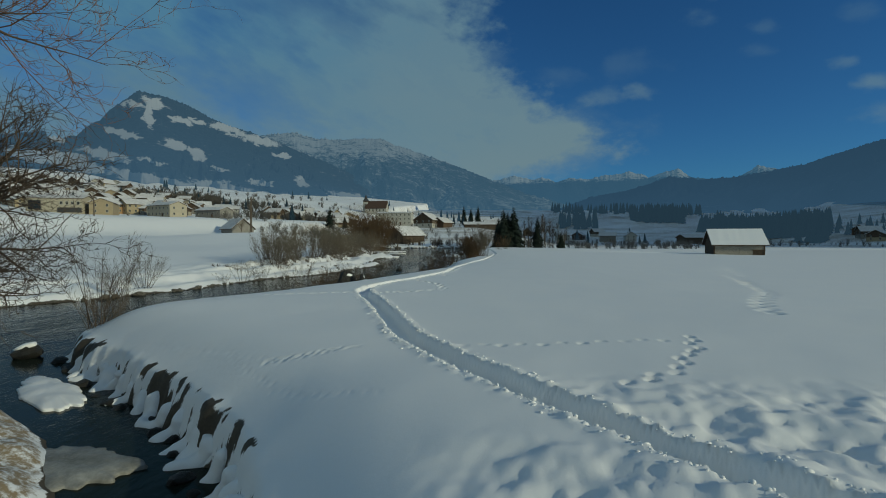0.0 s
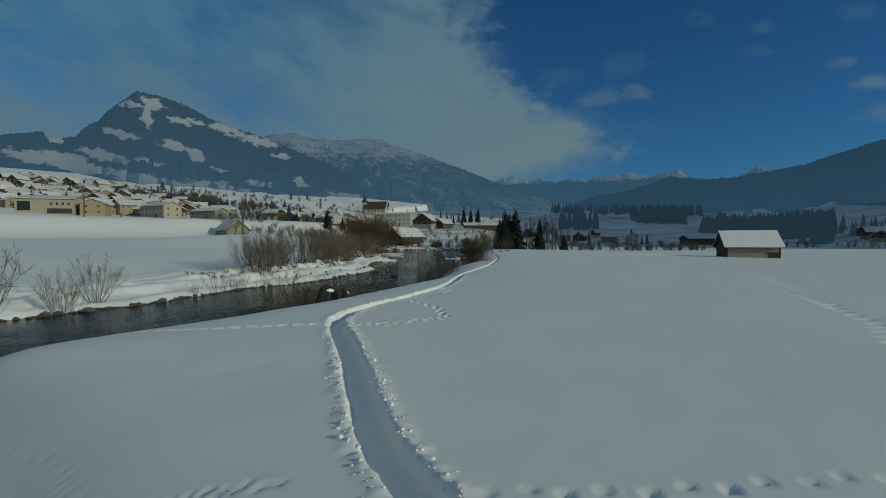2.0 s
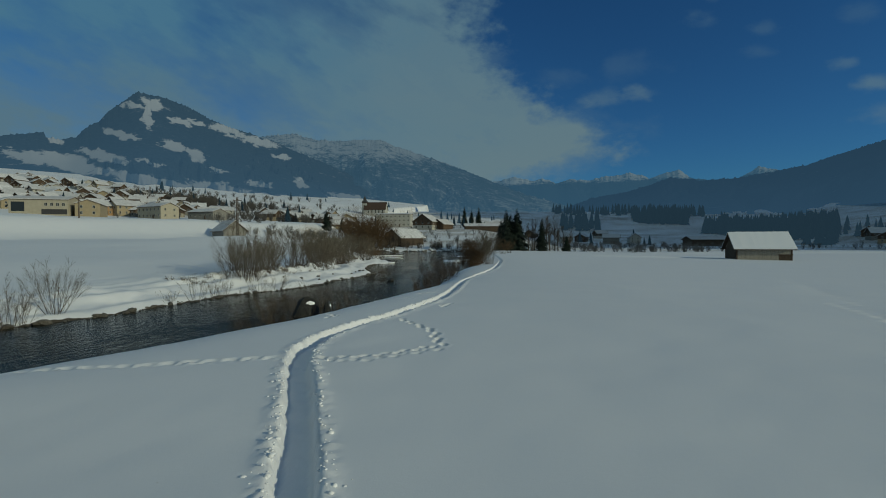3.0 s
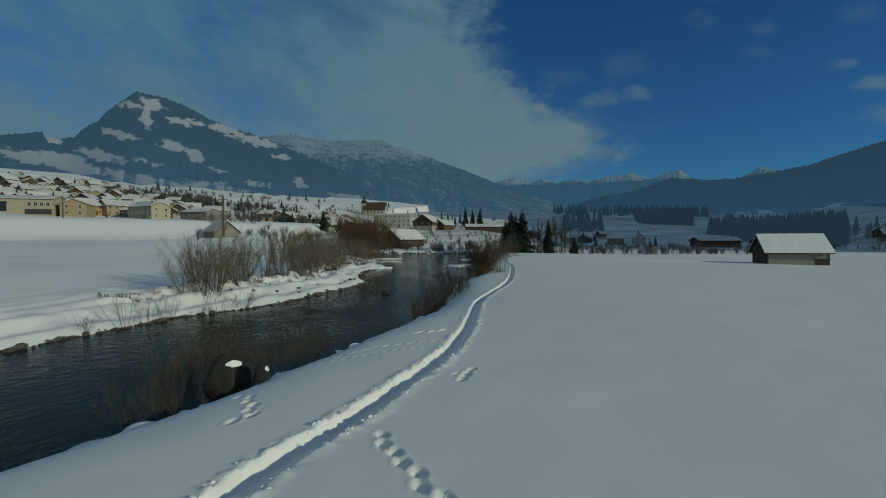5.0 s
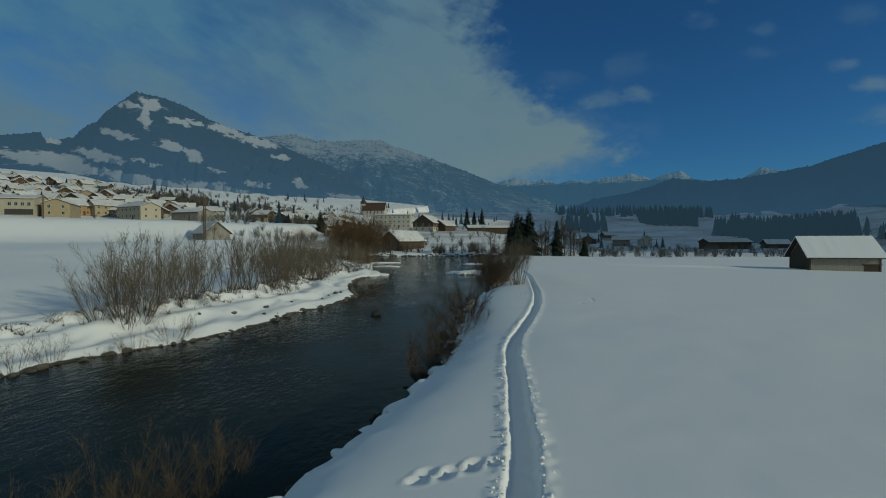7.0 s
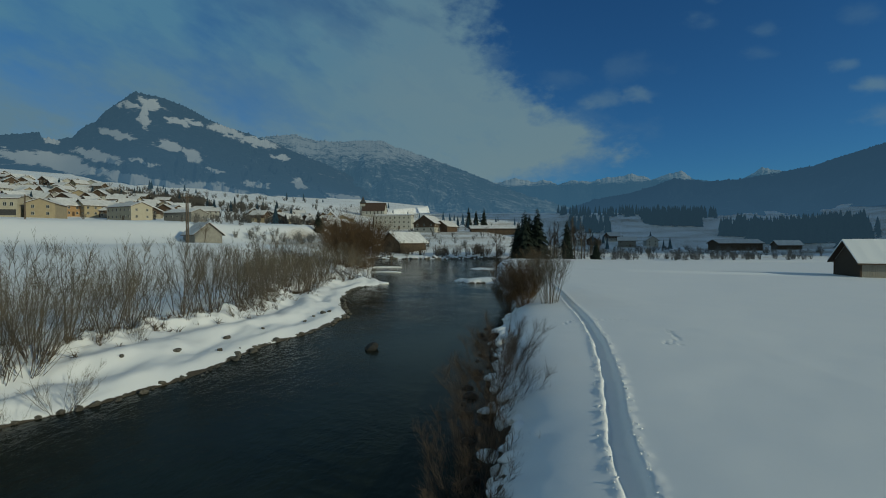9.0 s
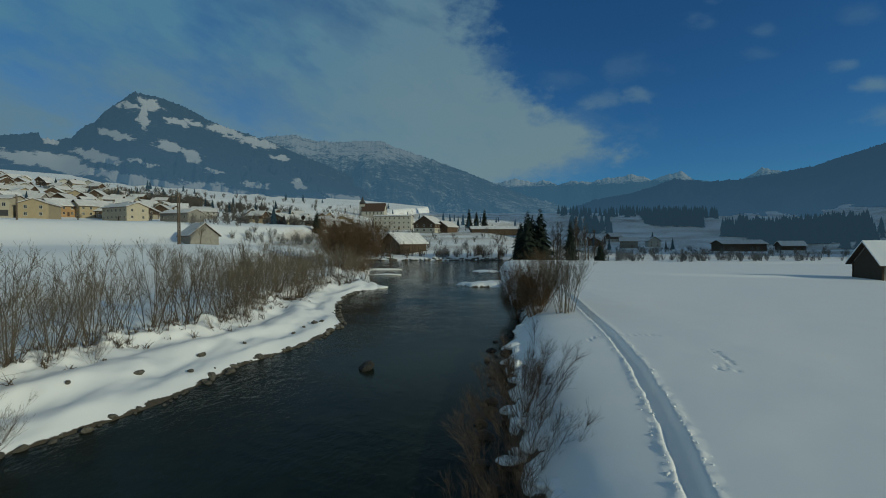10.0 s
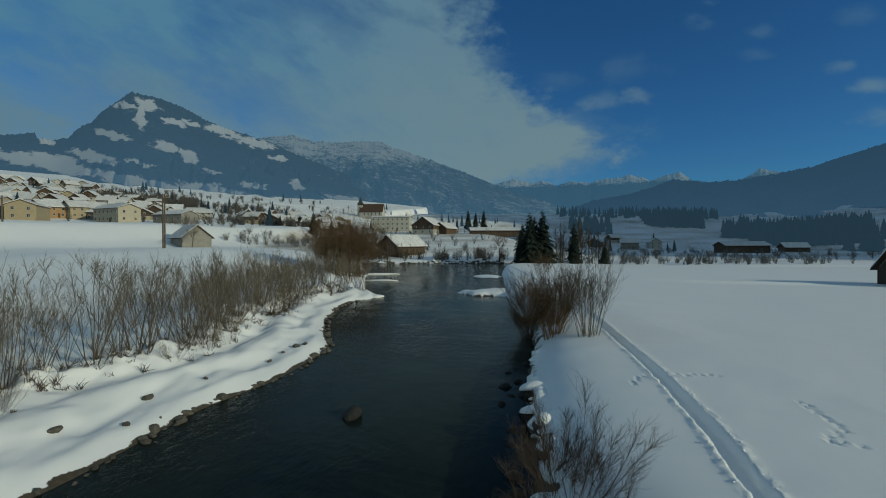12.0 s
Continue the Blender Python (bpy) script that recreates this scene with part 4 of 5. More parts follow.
while y < 71:
    near = y < 22
    for k in range(1):
        x, yy = bank_spot(y, rs.uniform(0.35, 0.8) if near else rs.uniform(0.55, 1.7))
        s = rs.uniform(0.12, 0.3) if near else rs.uniform(0.14, 0.34)
        stone_at(x, yy, max(height(x, yy), WATER_Z - 0.05) + s * 0.1, s, "dark wet boulder of the river bank", "boulders of the near bank", 0.0, True)
    y += rs.uniform(0.35, 0.6) if near else rs.uniform(0.7, 1.4)


def snow_drape(y0, y1, label, lip, lobes, voxel):
    """Snow hanging over the near bank in fused, bulging folds."""
    verts, faces = [], []

    def bulge(x, y, z, size):
        me = rs.choice(PILLOWS)
        m = pose(x, y, z, rs.uniform(-18, 18), rs.uniform(-18, 18), rs.uniform(0, 360)) @ Matrix.Diagonal((*size, 1))
        b0 = len(verts)
        verts.extend(tuple(m @ v.co) for v in me.vertices)
        faces.extend(tuple(b0 + i for i in p.vertices) for p in me.polygons)

    y = y0
    while y < y1:
        if rs.random() < lip:
            x, yy = bank_spot(y + rs.uniform(-0.3, 0.3), rs.uniform(-0.15, 0.3))
            s = rs.uniform(0.22, 0.5)
            bulge(x, yy, height(x, yy) - 0.18 * s - 0.04, (s, s * rs.uniform(0.8, 1.4), s * rs.uniform(0.3, 0.5)))
        if rs.random() < lobes:
            x, yy = bank_spot(y + rs.uniform(-0.3, 0.3), rs.uniform(0.0, 0.5))
            s = rs.uniform(0.14, 0.34)
            bulge(x, yy, max(height(x, yy) - 0.35 * s, WATER_Z + 0.02), (s, s * rs.uniform(0.8, 1.3), s * rs.uniform(0.8, 1.2)))
        y += rs.uniform(0.12, 0.3)
    ob = thing("snow_drape", mesh_from("snow_drape", verts, faces, SNOW, True), label, "snow")
    r = ob.modifiers.new("fuse", "REMESH")
    r.mode, r.voxel_size, r.use_smooth_shade = "VOXEL", voxel, True
    c = ob.modifiers.new("soften", "SMOOTH")
    c.factor, c.iterations = 0.5, 7
    return ob




def stream_folds(y0, y1):
    """Thick folds of snow that run down the stream bank, with dark hollows between them."""
    verts, faces = [], []
    y = y0
    while y < y1:
        r, reach = rs.uniform(0.20, 0.36), rs.uniform(0.35, 0.75)
        drift = rs.uniform(-0.35, 0.35)
        for k in range(7):
            f = k / 6
            x, yy = bank_spot(y + drift * f, 0.16 + reach * 0.85 * f)
            size = r * (1.1 - 0.4 * f) * rs.uniform(0.85, 1.15)
            z = max(height(x, yy) - (0.85 - 0.6 * f) * size, WATER_Z - 0.06)
            m = pose(x, yy, z, rs.uniform(-20, 20), rs.uniform(-20, 20), rs.uniform(0, 360)) @ Matrix.Diagonal((size * 0.85, size * 0.85, size * rs.uniform(1.1, 1.5), 1))
            me, b0 = rs.choice(PILLOWS), len(verts)
            verts.extend(tuple(m @ v.co) for v in me.vertices)
            faces.extend(tuple(b0 + i for i in p.vertices) for p in me.polygons)
        y += rs.uniform(0.25, 0.7)
    ob = thing("snow_drape", mesh_from("snow_drape", verts, faces, SNOW, True), "bulging folds of snow hanging over the stream bank", "snow")
    r = ob.modifiers.new("fuse", "REMESH")
    r.mode, r.voxel_size, r.use_smooth_shade = "VOXEL", 0.04, True
    c = ob.modifiers.new("soften", "SMOOTH")
    c.factor, c.iterations = 0.5, 26
    return ob


stream_folds(3.2, 19.5)
snow_drape(26.0, 44.0, "lip of snow along the edge of the river bank", 0.3, 0.1, 0.07)
snow_drape(44.0, 71.0, "snow cushions over the boulders of the river bank", 0.55, 0.35, 0.06)
# boulders under thick cushions of snow where the bank is highest
for y, out, size in ((58.2, 0.35, 0.42), (59.8, 0.25, 0.5), (61.6, 0.4, 0.46), (63.6, 0.3, 0.55), (55.9, 0.55, 0.4), (52.6, 0.7, 0.42), (49.4, 0.8, 0.38)):
    x, yy = bank_spot(y, out)
    stone_at(x, yy, height(x, yy) + 0.06, size, "bank boulder under a thick cushion of snow", "boulders of the near bank", 1.05, True)
# single rocks in the stream
stone_at(-7.45, 62.4, WATER_Z + 0.1, 0.46, "dark boulder alone in the stream", "rocks in the river", 0.0, True)
for x, y, wide, high, turn in ((-6.95, 30.45, 0.58, 1.15, 35), (-5.95, 30.2, 0.32, 0.95, 80)):
    block = thing("stone", WETSTONES[1], "dark bank boulder capped with snow", "stone", "boulders of the near bank", at=pose(x, y, -0.62, 4, -5, turn) @ Matrix.Diagonal((wide, wide * 0.8, high, 1)))
    part("snow_cap", CAPS[2], block, "rounded cushion of snow", at=Matrix.Translation((0.08, 0, 0.38)) @ Matrix.Diagonal((0.60, 0.56, 0.32, 1)))
stone_at(-15.2, 17.4, WATER_Z + 0.15, 0.5, "rock in the stream, capped with snow", "rocks in the river", 0.7, True)
for x, y, l, w, rz in ((-18.2, 141.5, 3.4, 0.9, 8), (-15.9, 125.2, 3.0, 1.0, -4), (-13.2, 101.8, 1.2, 0.9, 10)):
    thing("snow_island", blob_mesh("snow_island", x, (l, w, 0.26), SNOW, 0.7, 0.42, 3), "low snow-covered gravel bar in the river", "gravel bar", "gravel bars", at=pose(x, y, WATER_Z + 0.03, 0, 0, rz))
# ice shelves at the mouth of the side stream
def ice_sheet(x, y, rx, ry, rz, seed, mat):
    """A thin sheet of ice and snow with a ragged, undercut rim."""
    n, rings = 96, 14
    ang = np.linspace(0, 2 * np.pi, n, endpoint=False)
    rim = 1 + 0.75 * fbm(np.cos(ang) * 1.6 + seed, np.sin(ang) * 1.6, 4, seed) + 0.25 * fbm(np.cos(ang) * 6, np.sin(ang) * 6 + seed, 2, seed + 3)
    verts, faces = [], []
    for j in range(rings + 2):
        q = min(j / rings, 1.0) * (0.95 if j == rings + 1 else 1.0)
        px, py = np.cos(ang) * rim * q * rx, np.sin(ang) * rim * q * ry
        z = 0.10 * (1 - q**4) + 0.07 * fbm(px / 0.5, py / 0.5, 3, seed + 7) if j <= rings else -0.16 + 0 * ang
        verts += [(float(a), float(b), float(c)) for a, b, c in zip(px, py, z + 0 * ang)]
    for j in range(rings + 1):
        faces += [(j * n + i, j * n + (i + 1) % n, (j + 1) * n + (i + 1) % n, (j + 1) * n + i) for i in range(n)]
    return thing("ice_shelf", mesh_from("ice_shelf", verts, faces, mat, True), "thin ragged shelf of ice and snow over the side stream", "ice", "ice shelves", at=pose(x, y, WATER_Z + 0.04, 0, 0, rz))


ice_sheet(-7.4, 9.6, 1.35, 0.7, -18, 3, ICE)
ice_sheet(-11.3, 13.7, 1.9, 0.55, -38, 8, SNOW)

# ---- shrubs along the river ----
DULL = dict(stem_mat=BARK, twig_mat=HEDGETWIG)
HEDGE = "bare grey-brown alder shrub on the snowy river bank"
rp = random.Random(9)
stock = []
for i in range(7):
    hi = (4.3, 3.7, 4.6, 2.8, 4.1, 3.2, 4.4)[i]
    stock.append(make_shrub(HEDGE, 30 + i, at=pose(0, 0, -50), group="shrubs along the far bank", high=hi, stems=(9, 16, 8, 20, 10, 20, 8)[i], lean=(0.62, 0.8, 0.55, 0.85, 0.68, 0.8, 0.6)[i],
                            twigs=(18, 16, 19, 15, 18, 16, 19)[i], thick=(0.021, 0.016, 0.023, 0.013, 0.020, 0.013, 0.022)[i], spread=0.35, sub=2, lift=0.17, **DULL))
first = [True] * 7


def plant(kind, x, y, scale=1.0, turn=None, z=None):
    """Puts the stock shrub itself at its first place and copies at the others."""
    m = pose(x, y, (height(x, y) if z is None else z) - 0.05, rp.uniform(-4, 4), rp.uniform(-4, 4), rp.uniform(0, 360) if turn is None else turn)
    if first[kind]:
        first[kind] = False
        stock[kind].matrix_world = m
        stock[kind].scale = (scale,) * 3
        return stock[kind]
    ob = copy_thing(stock[kind], m)
    ob.scale = (scale,) * 3
    return ob


y = 55.5
while y < 100:
    d = rp.uniform(5.8, 7.6) if y < 80 else rp.uniform(3.6, 6.6)
    plant(rp.choice((0, 2, 4, 6, 0, 2, 6, 4, 1)), left_shore(y) - d, y, rp.uniform(0.85, 1.15))
    if rp.random() < 0.45:
        plant(rp.choice((3, 5, 3)), left_shore(y) - d + rp.uniform(0.4, 1.4), y + 0.4, rp.uniform(0.45, 0.75))
    if rp.random() < 0.5:
        plant(rp.choice((0, 2, 4, 6)), left_shore(y) - d - rp.uniform(1.0, 2.6), y + rp.uniform(-0.5, 0.5), rp.uniform(0.8, 1.1))
    y += rp.uniform(0.55, 1.05)
for y in np.arange(100, 128, 1.6):
    plant(rp.choice((0, 2, 4, 6, 5)), left_shore(y) - rp.uniform(2, 9), y, rp.uniform(0.8, 1.25))
for x, y, k, s in ((-19.7, 53.4, 1, 1.15), (-19.9, 55.2, 5, 1.15), (-21.0, 53.0, 5, 1.1), (-20.6, 54.4, 1, 1.1), (-20.3, 53.7, 1, 1.25), (-19.6, 54.4, 5, 1.35), (-20.2, 55.6, 1, 1.2), (-23.9, 33.9, 0, 0.82), (-23.8, 34.1, 1, 0.9), (-24.0, 36.9, 4, 0.85), (-23.8, 36.9, 1, 0.88), (-29.5, 35.5, 3, 0.6), (-31.5, 36.2, 3, 0.5),
                   (-20.1, 45.2, 4, 0.6), (-19.5, 46.4, 0, 0.55), (-19.3, 48.2, 5, 0.55), (-18.3, 49.4, 3, 0.5), (-17.3, 50.6, 5, 0.6), (-21.0, 43.3, 3, 0.45), (-16.6, 52.6, 3, 0.75)):
    plant(k, x, y, s)
def dry_tufts():
    """Dead grass and stalks that stand out of the snow under the shrubs of the far bank."""
    rng = random.Random(78)
    paths = []
    for _ in range(420):
        y = rng.uniform(50, 104)
        x = float(left_shore(y)) - (rng.gauss(6.2, 0.9) if y < 80 else rng.gauss(4.6, 0.9))
        z, h = height(x, y) - 0.03, rng.uniform(0.2, 0.65)
        for _ in range(rng.randint(5, 12)):
            way = (rng.gauss(0, 0.5), rng.gauss(0, 0.5), 1)
            p = wander((x + rng.gauss(0, 0.07), y + rng.gauss(0, 0.07), z), way, h * rng.uniform(0.5, 1), 3, rng, 0.2, -0.1)
            paths.append((p, np.linspace(0.016, 0.006, 4)))
    thing("dry_grass", mesh_from("dry_grass", *tubes(paths, 3), HAZETWIG), "tufts of dead brown grass in the snowy bank", "grass", kind="stuff")


dry_tufts()
NEARSH = "bare dark brown shrub on the snowy river bank"
for i, (x, y, h) in enumerate(((-1.0, 54.5, 3.0), (-1.4, 52.7, 2.6), (-1.9, 50.9, 3.1), (-2.2, 48.8, 2.7), (-2.5, 46.9, 2.5), (-2.6, 45.2, 1.7), (-0.9, 56.2, 2.0))):
    make_shrub(NEARSH, 60 + i, DARKTWIG, DARKTWIG, pose(x, y, height(x, y)), "shrubs on the near bank", high=h, stems=20, lean=0.8, twigs=38, thick=0.0105, spread=0.45, sub=3)
WILLOW = "dense rusty-brown willow bush without leaves"
for i, (x, y, h, n, l) in enumerate(((2.4, 80.0, 4.0, 85, 0.66), (3.3, 76.0, 4.3, 85, 0.6), (2.5, 72.8, 3.6, 70, 0.66), (4.0, 71.0, 4.8, 40, 0.26), (1.8, 77.4, 3.2, 70, 0.7), (11.5, 126, 4.4, 30, 0.6), (14, 133, 4.0, 30, 0.6),
                                     (-8.5, 31.6, 2.6, 34, 0.6), (-8.0, 33.3, 2.8, 34, 0.6), (-7.3, 35.4, 2.5, 30, 0.65), (-8.9, 30.0, 2.2, 28, 0.7), (-6.8, 37.2, 2.0, 24, 0.65), (-7.4, 28.7, 1.9, 8, 0.4))):
    wood_mat = HEDGETWIG if i == 3 else RUSTTWIG if i < 7 else HAZETWIG
    make_shrub(WILLOW, 80 + i, wood_mat, wood_mat, pose(x, y, max(height(x, y), WATER_Z)), "willow bushes", high=h, stems=n, lean=l, twigs=24 if i < 7 else 26, thick=0.0155 if i < 7 else 0.0085, spread=0.6, lift=0.05)
for i, (x, y, h) in enumerate(((-22.0, 131.5, 12.0), (-25.5, 136.0, 11.0), (-20.5, 127.0, 9.0), (-25, 129, 10.0), (-21.5, 136, 10.5), (-23, 124, 8.5))):
    make_shrub("tall dense rusty-brown willow by the river", 100 + i, RUSTTWIG, RUSTTWIG, pose(x, y, height(x, y)), "willow bushes", high=h, stems=90, lean=0.6, twigs=26, thick=0.025, spread=1.5, lift=0.06)

# ---- trees ----
make_tree("old bare tree with drooping, reddish twigs, lit by the sun", 7, pose(-13.0, 11.2, height(-13.0, 11.2)), "", DARKTWIG, REDTWIG, high=13.2, trunk_r=0.36, first=0.8, crown=3.0, depth=4, droop=0.0, kids=9, spread=0.65, thin=0.007, crook=0.30,
          limbs=((8.8, (1, 0.12, 0.12), 5.0, 0.055), (9.9, (1, 0.1, 0.04), 4.6, 0.045), (9.4, (1, 0.3, 0.0), 4.2, 0.04)))
make_tree("old bare tree with many fine twigs hanging low over the bank", 19, pose(-14.2, 12.2, height(-14.2, 12.2)), "", DARKTWIG, DARKTWIG, high=6.6, trunk_r=0.24, first=0.3, crown=3.4, depth=4, droop=0.0, kids=9, spread=0.75, thin=0.009, crook=0.32,
          limbs=((3.3, (1, 0.1, 0.35), 3.9, 0.10), (3.9, (1, 0.3, 0.55), 3.9, 0.09), (2.8, (1, -0.2, 0.05), 3.5, 0.09), (2.4, (1, 0.15, -0.25), 3.0, 0.07), (4.4, (0.9, 0.0, 0.5), 3.8, 0.09), (3.6, (1, 0.6, 0.2), 3.6, 0.08), (4.8, (1, 0.2, 0.25), 3.8, 0.08), (3.0, (1, 0.3, -0.1), 3.2, 0.07)))
make_shrub("bare dark shrub at the tip of the snowy bank", 58, DARKTWIG, DARKTWIG, pose(-12.9, 17.6, height(-12.9, 17.6)), "shrubs on the near bank", high=3.5, stems=11, lean=0.42, twigs=15, thick=0.02, spread=0.3, sub=2)
make_shrub("low dense shrub at the tip of the snowy bank", 59, DARKTWIG, TWIG, pose(-12.8, 17.8, height(-12.8, 17.8)), "shrubs on the near bank", high=1.5, stems=26, lean=0.6, twigs=16, thick=0.012, spread=0.4, sub=2)
for i, (x, y, h, w) in enumerate(((18.4, 180, 14.8, 8.0), (20.4, 184, 14.2, 7.6), (22.4, 182, 15.6, 8.4), (16.9, 184, 12.5, 6.5), (31.2, 181, 12, 5.2), (40.5, 183, 5.6, 3.4), (-77, 294, 13, 6.5), (-69, 300, 8, 4), (9, 430, 17, 7), (22, 436, 18, 7), (16, 450, 15, 6))):
    make_conifer("tall dark green spruce standing in snow", 200 + i, pose(x, y, height(x, y)), h, w, "spruces")
BARE = "slender bare tree beyond the meadow"
for i, (x, y, h) in enumerate(((27.2, 186, 12), (29.0, 188, 14), (33.6, 186, 15), (35.5, 188, 15.5), (37.2, 187, 14), (38.8, 189, 12), (25.0, 190, 11), (32.4, 189, 13.5), (36.2, 191, 14.5), (41, 190, 11), (44, 192, 9), (30.3, 192, 12.5))):
    make_tree(BARE, 300 + i, pose(x, y, height(x, y)), "bare trees beyond the meadow", BARK, TWIG, high=h, trunk_r=0.2, first=0.3, crown=3.0, depth=3, kids=14, spread=0.45)
make_tree("bare tree on the far river bank", 320, pose(11, 192, height(11, 192)), "", BARK, TWIG, high=9.5, trunk_r=0.2, first=0.3, crown=4.2, depth=3, kids=12, spread=0.7)
make_tree("bare tree beside the willows", 321, pose(-17.5, 147, height(-17.5, 147)), "", BARK, TWIG, high=8.5, trunk_r=0.18, first=0.25, crown=4.0, depth=3, kids=12, spread=0.7)
make_tree("bare tree beside the hut", 322, pose(-92, 204, height(-92, 204)), "", BARK, TWIG, high=8.5, trunk_r=0.18, first=0.25, crown=4.0, depth=3, kids=12, spread=0.7)
sap = [make_tree("thin bare sapling on the far bank", 330 + i, pose(-20 + 7 * i, 194, height(-20 + 7 * i, 194)), "saplings on the far bank", BARK, TWIG, high=5.6 - 0.5 * i, trunk_r=0.06, first=0.2, crown=1.5, depth=2, kids=14, spread=0.5) for i in range(4)]
for i in range(34):
    x, y = rp.uniform(-32, 26), rp.uniform(192.5, 199)
    copy_thing(rp.choice(sap), pose(x, y, height(x, y) - 0.05, 0, 0, rp.uniform(0, 360)) @ Matrix.Scale(rp.uniform(0.7, 1.15), 4))
fv, ff, fs, fg, n0, n1 = [], [], [], [], 0, 0
for i in range(90):
    x = rp.uniform(-34, 12)
    y = 190.6 + 0.06 * x + rp.uniform(-0.8, 1.4)
    size, z = rs.uniform(0.3, 0.7), max(height(x, y), WATER_Z) + 0.1
    for me, lift, lists, k in ((rs.choice(STONES), 0.0, (fv, ff), 0), (rs.choice(CAPS), 0.4, (fs, fg), 1)):
        b0 = len(lists[0])
        lists[0].extend((x + v.co.x * size, y + v.co.y * size, z + (v.co.z + lift) * size) for v in me.vertices)
        lists[1].extend(tuple(b0 + i for i in p.vertices) for p in me.polygons)
        if rs.random() < 0.35:
            break
thing("boulder_bank", mesh_from("boulder_bank", fv, ff, STONE), "dark boulders along the far river bank", "stones", kind="stuff")
thing("bank_snow", mesh_from("bank_snow", fs, fg, SNOW, True), "cushions of snow on the far bank's boulders", "snow", kind="stuff")


def wood(name, label, spots, mat, lo, hi, seed):
    """A far wood of spruces as one mesh: jagged tiers of boughs."""
    rng = random.Random(seed)
    verts, faces = [], []
    for x, y in spots:
        z0, h = height(x, y), rng.uniform(lo, hi)
        w = h * rng.uniform(0.17, 0.24)
        for t in range(6):
            f0, f1 = 0.05 + t * 0.15, min(0.05 + t * 0.15 + 0.30, 1.0)
            r = w * (1 - f0) ** 0.9
            b, turn = len(verts), rng.uniform(0, 6)
            verts.append((x, y, z0 + h * f1))
            for k in range(10):
                a = turn + k * math.pi / 5
                rr = r * (1.15 if k % 2 else 0.62) * rng.uniform(0.8, 1.15)
                verts.append((x + rr * math.cos(a), y + rr * math.sin(a), z0 + h * (f0 - (0.03 if k % 2 else 0))))
            faces += [(b, b + 1 + k, b + 1 + (k + 1) % 10) for k in range(10)]
    return thing(name, mesh_from(name, verts, faces, mat), label, "wood", kind="stuff")


rw = random.Random(21)


def bearing_spots(n, b0, b1, d0, d1):
    out = []
    for _ in range(n):
        b, d = radians(rw.uniform(b0, b1)), rw.uniform(d0, d1)
        out.append((CENTRE[0] + d * math.sin(b), CENTRE[1] + d * math.cos(b)))
    return out


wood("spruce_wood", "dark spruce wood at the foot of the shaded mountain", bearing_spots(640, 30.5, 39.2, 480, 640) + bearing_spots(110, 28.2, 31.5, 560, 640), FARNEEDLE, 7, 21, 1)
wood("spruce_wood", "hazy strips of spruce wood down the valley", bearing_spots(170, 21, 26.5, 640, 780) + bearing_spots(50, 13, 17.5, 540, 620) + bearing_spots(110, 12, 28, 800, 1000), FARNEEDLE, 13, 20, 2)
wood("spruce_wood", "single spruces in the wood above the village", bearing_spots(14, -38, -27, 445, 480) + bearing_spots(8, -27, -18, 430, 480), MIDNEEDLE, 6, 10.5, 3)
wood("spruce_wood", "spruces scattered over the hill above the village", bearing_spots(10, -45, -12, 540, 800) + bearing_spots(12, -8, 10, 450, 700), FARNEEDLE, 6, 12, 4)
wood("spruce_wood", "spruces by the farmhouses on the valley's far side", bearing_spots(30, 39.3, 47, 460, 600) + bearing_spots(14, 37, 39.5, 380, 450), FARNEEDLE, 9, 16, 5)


def thicket(name, label, spots, lo, hi, seed, mat, body=1.0):
    """Many bare bushes far off as one mesh: fans of thin stems with side twigs."""
    rng = random.Random(seed)
    paths = []
    for x, y in spots:
        z, h = height(x, y) - 0.1, rng.uniform(lo, hi)
        for _ in range(16):
            az, tilt = rng.uniform(0, 6.28), 0.5 * math.sqrt(rng.random())
            way = (math.cos(az) * math.sin(tilt), math.sin(az) * math.sin(tilt), math.cos(tilt))
            p = wander((x + rng.uniform(-0.3, 0.3) * h * 0.4, y, z), way, h * rng.uniform(0.55, 1), 3, rng, 0.1, 0.05)
            t = (0.0075 * h + 0.006) * body
            paths.append((p, np.linspace(t, t * 0.4, 4)))
            for _ in range(4):
                k = rng.randint(1, 2)
                q = wander(p[k], off(p[k + 1] - p[k], rng.uniform(0.35, 0.8), rng), h * rng.uniform(0.15, 0.35), 3, rng, 0.1, 0.08)
                paths.append((q, np.linspace(t * 0.6, t * 0.3, 4)))
    return thing(name, mesh_from(name, *tubes(paths, 3), mat), label, "bushes", kind="stuff")


rt = random.Random(71)
thicket("hedgerow", "bare bushes along the far edge of the meadow", [(rt.uniform(24, 120), rt.uniform(189, 204)) for _ in range(110)], 1.8, 4.6, 1, PALETWIG)
thicket("riverside_bushes", "bare bushes and saplings along the far river bank", [(rt.uniform(-38, 16), rt.uniform(191, 200)) for _ in range(70)], 1.8, 4.6, 2, TWIG)
thicket("hedgerow", "bare bushes across the snowy slope behind the river", [(rt.uniform(-75, 200), rt.uniform(215, 360)) for _ in range(210)] + [(rt.uniform(-120, -60), rt.uniform(232, 260)) for _ in range(60)], 2.0, 5.0, 3, PALETWIG)
thicket("garden_trees", "bare garden trees between the village houses", [(rt.uniform(-330, -100), rt.uniform(255, 420)) for _ in range(120)], 3.0, 6.5, 4, GREYTWIG, 1.6)
thicket("field_hedge", "low bare hedge in front of the farm sheds", [(rt.uniform(95, 330), rt.uniform(270, 285)) for _ in range(70)], 1.2, 2.8, 5, PALETWIG)
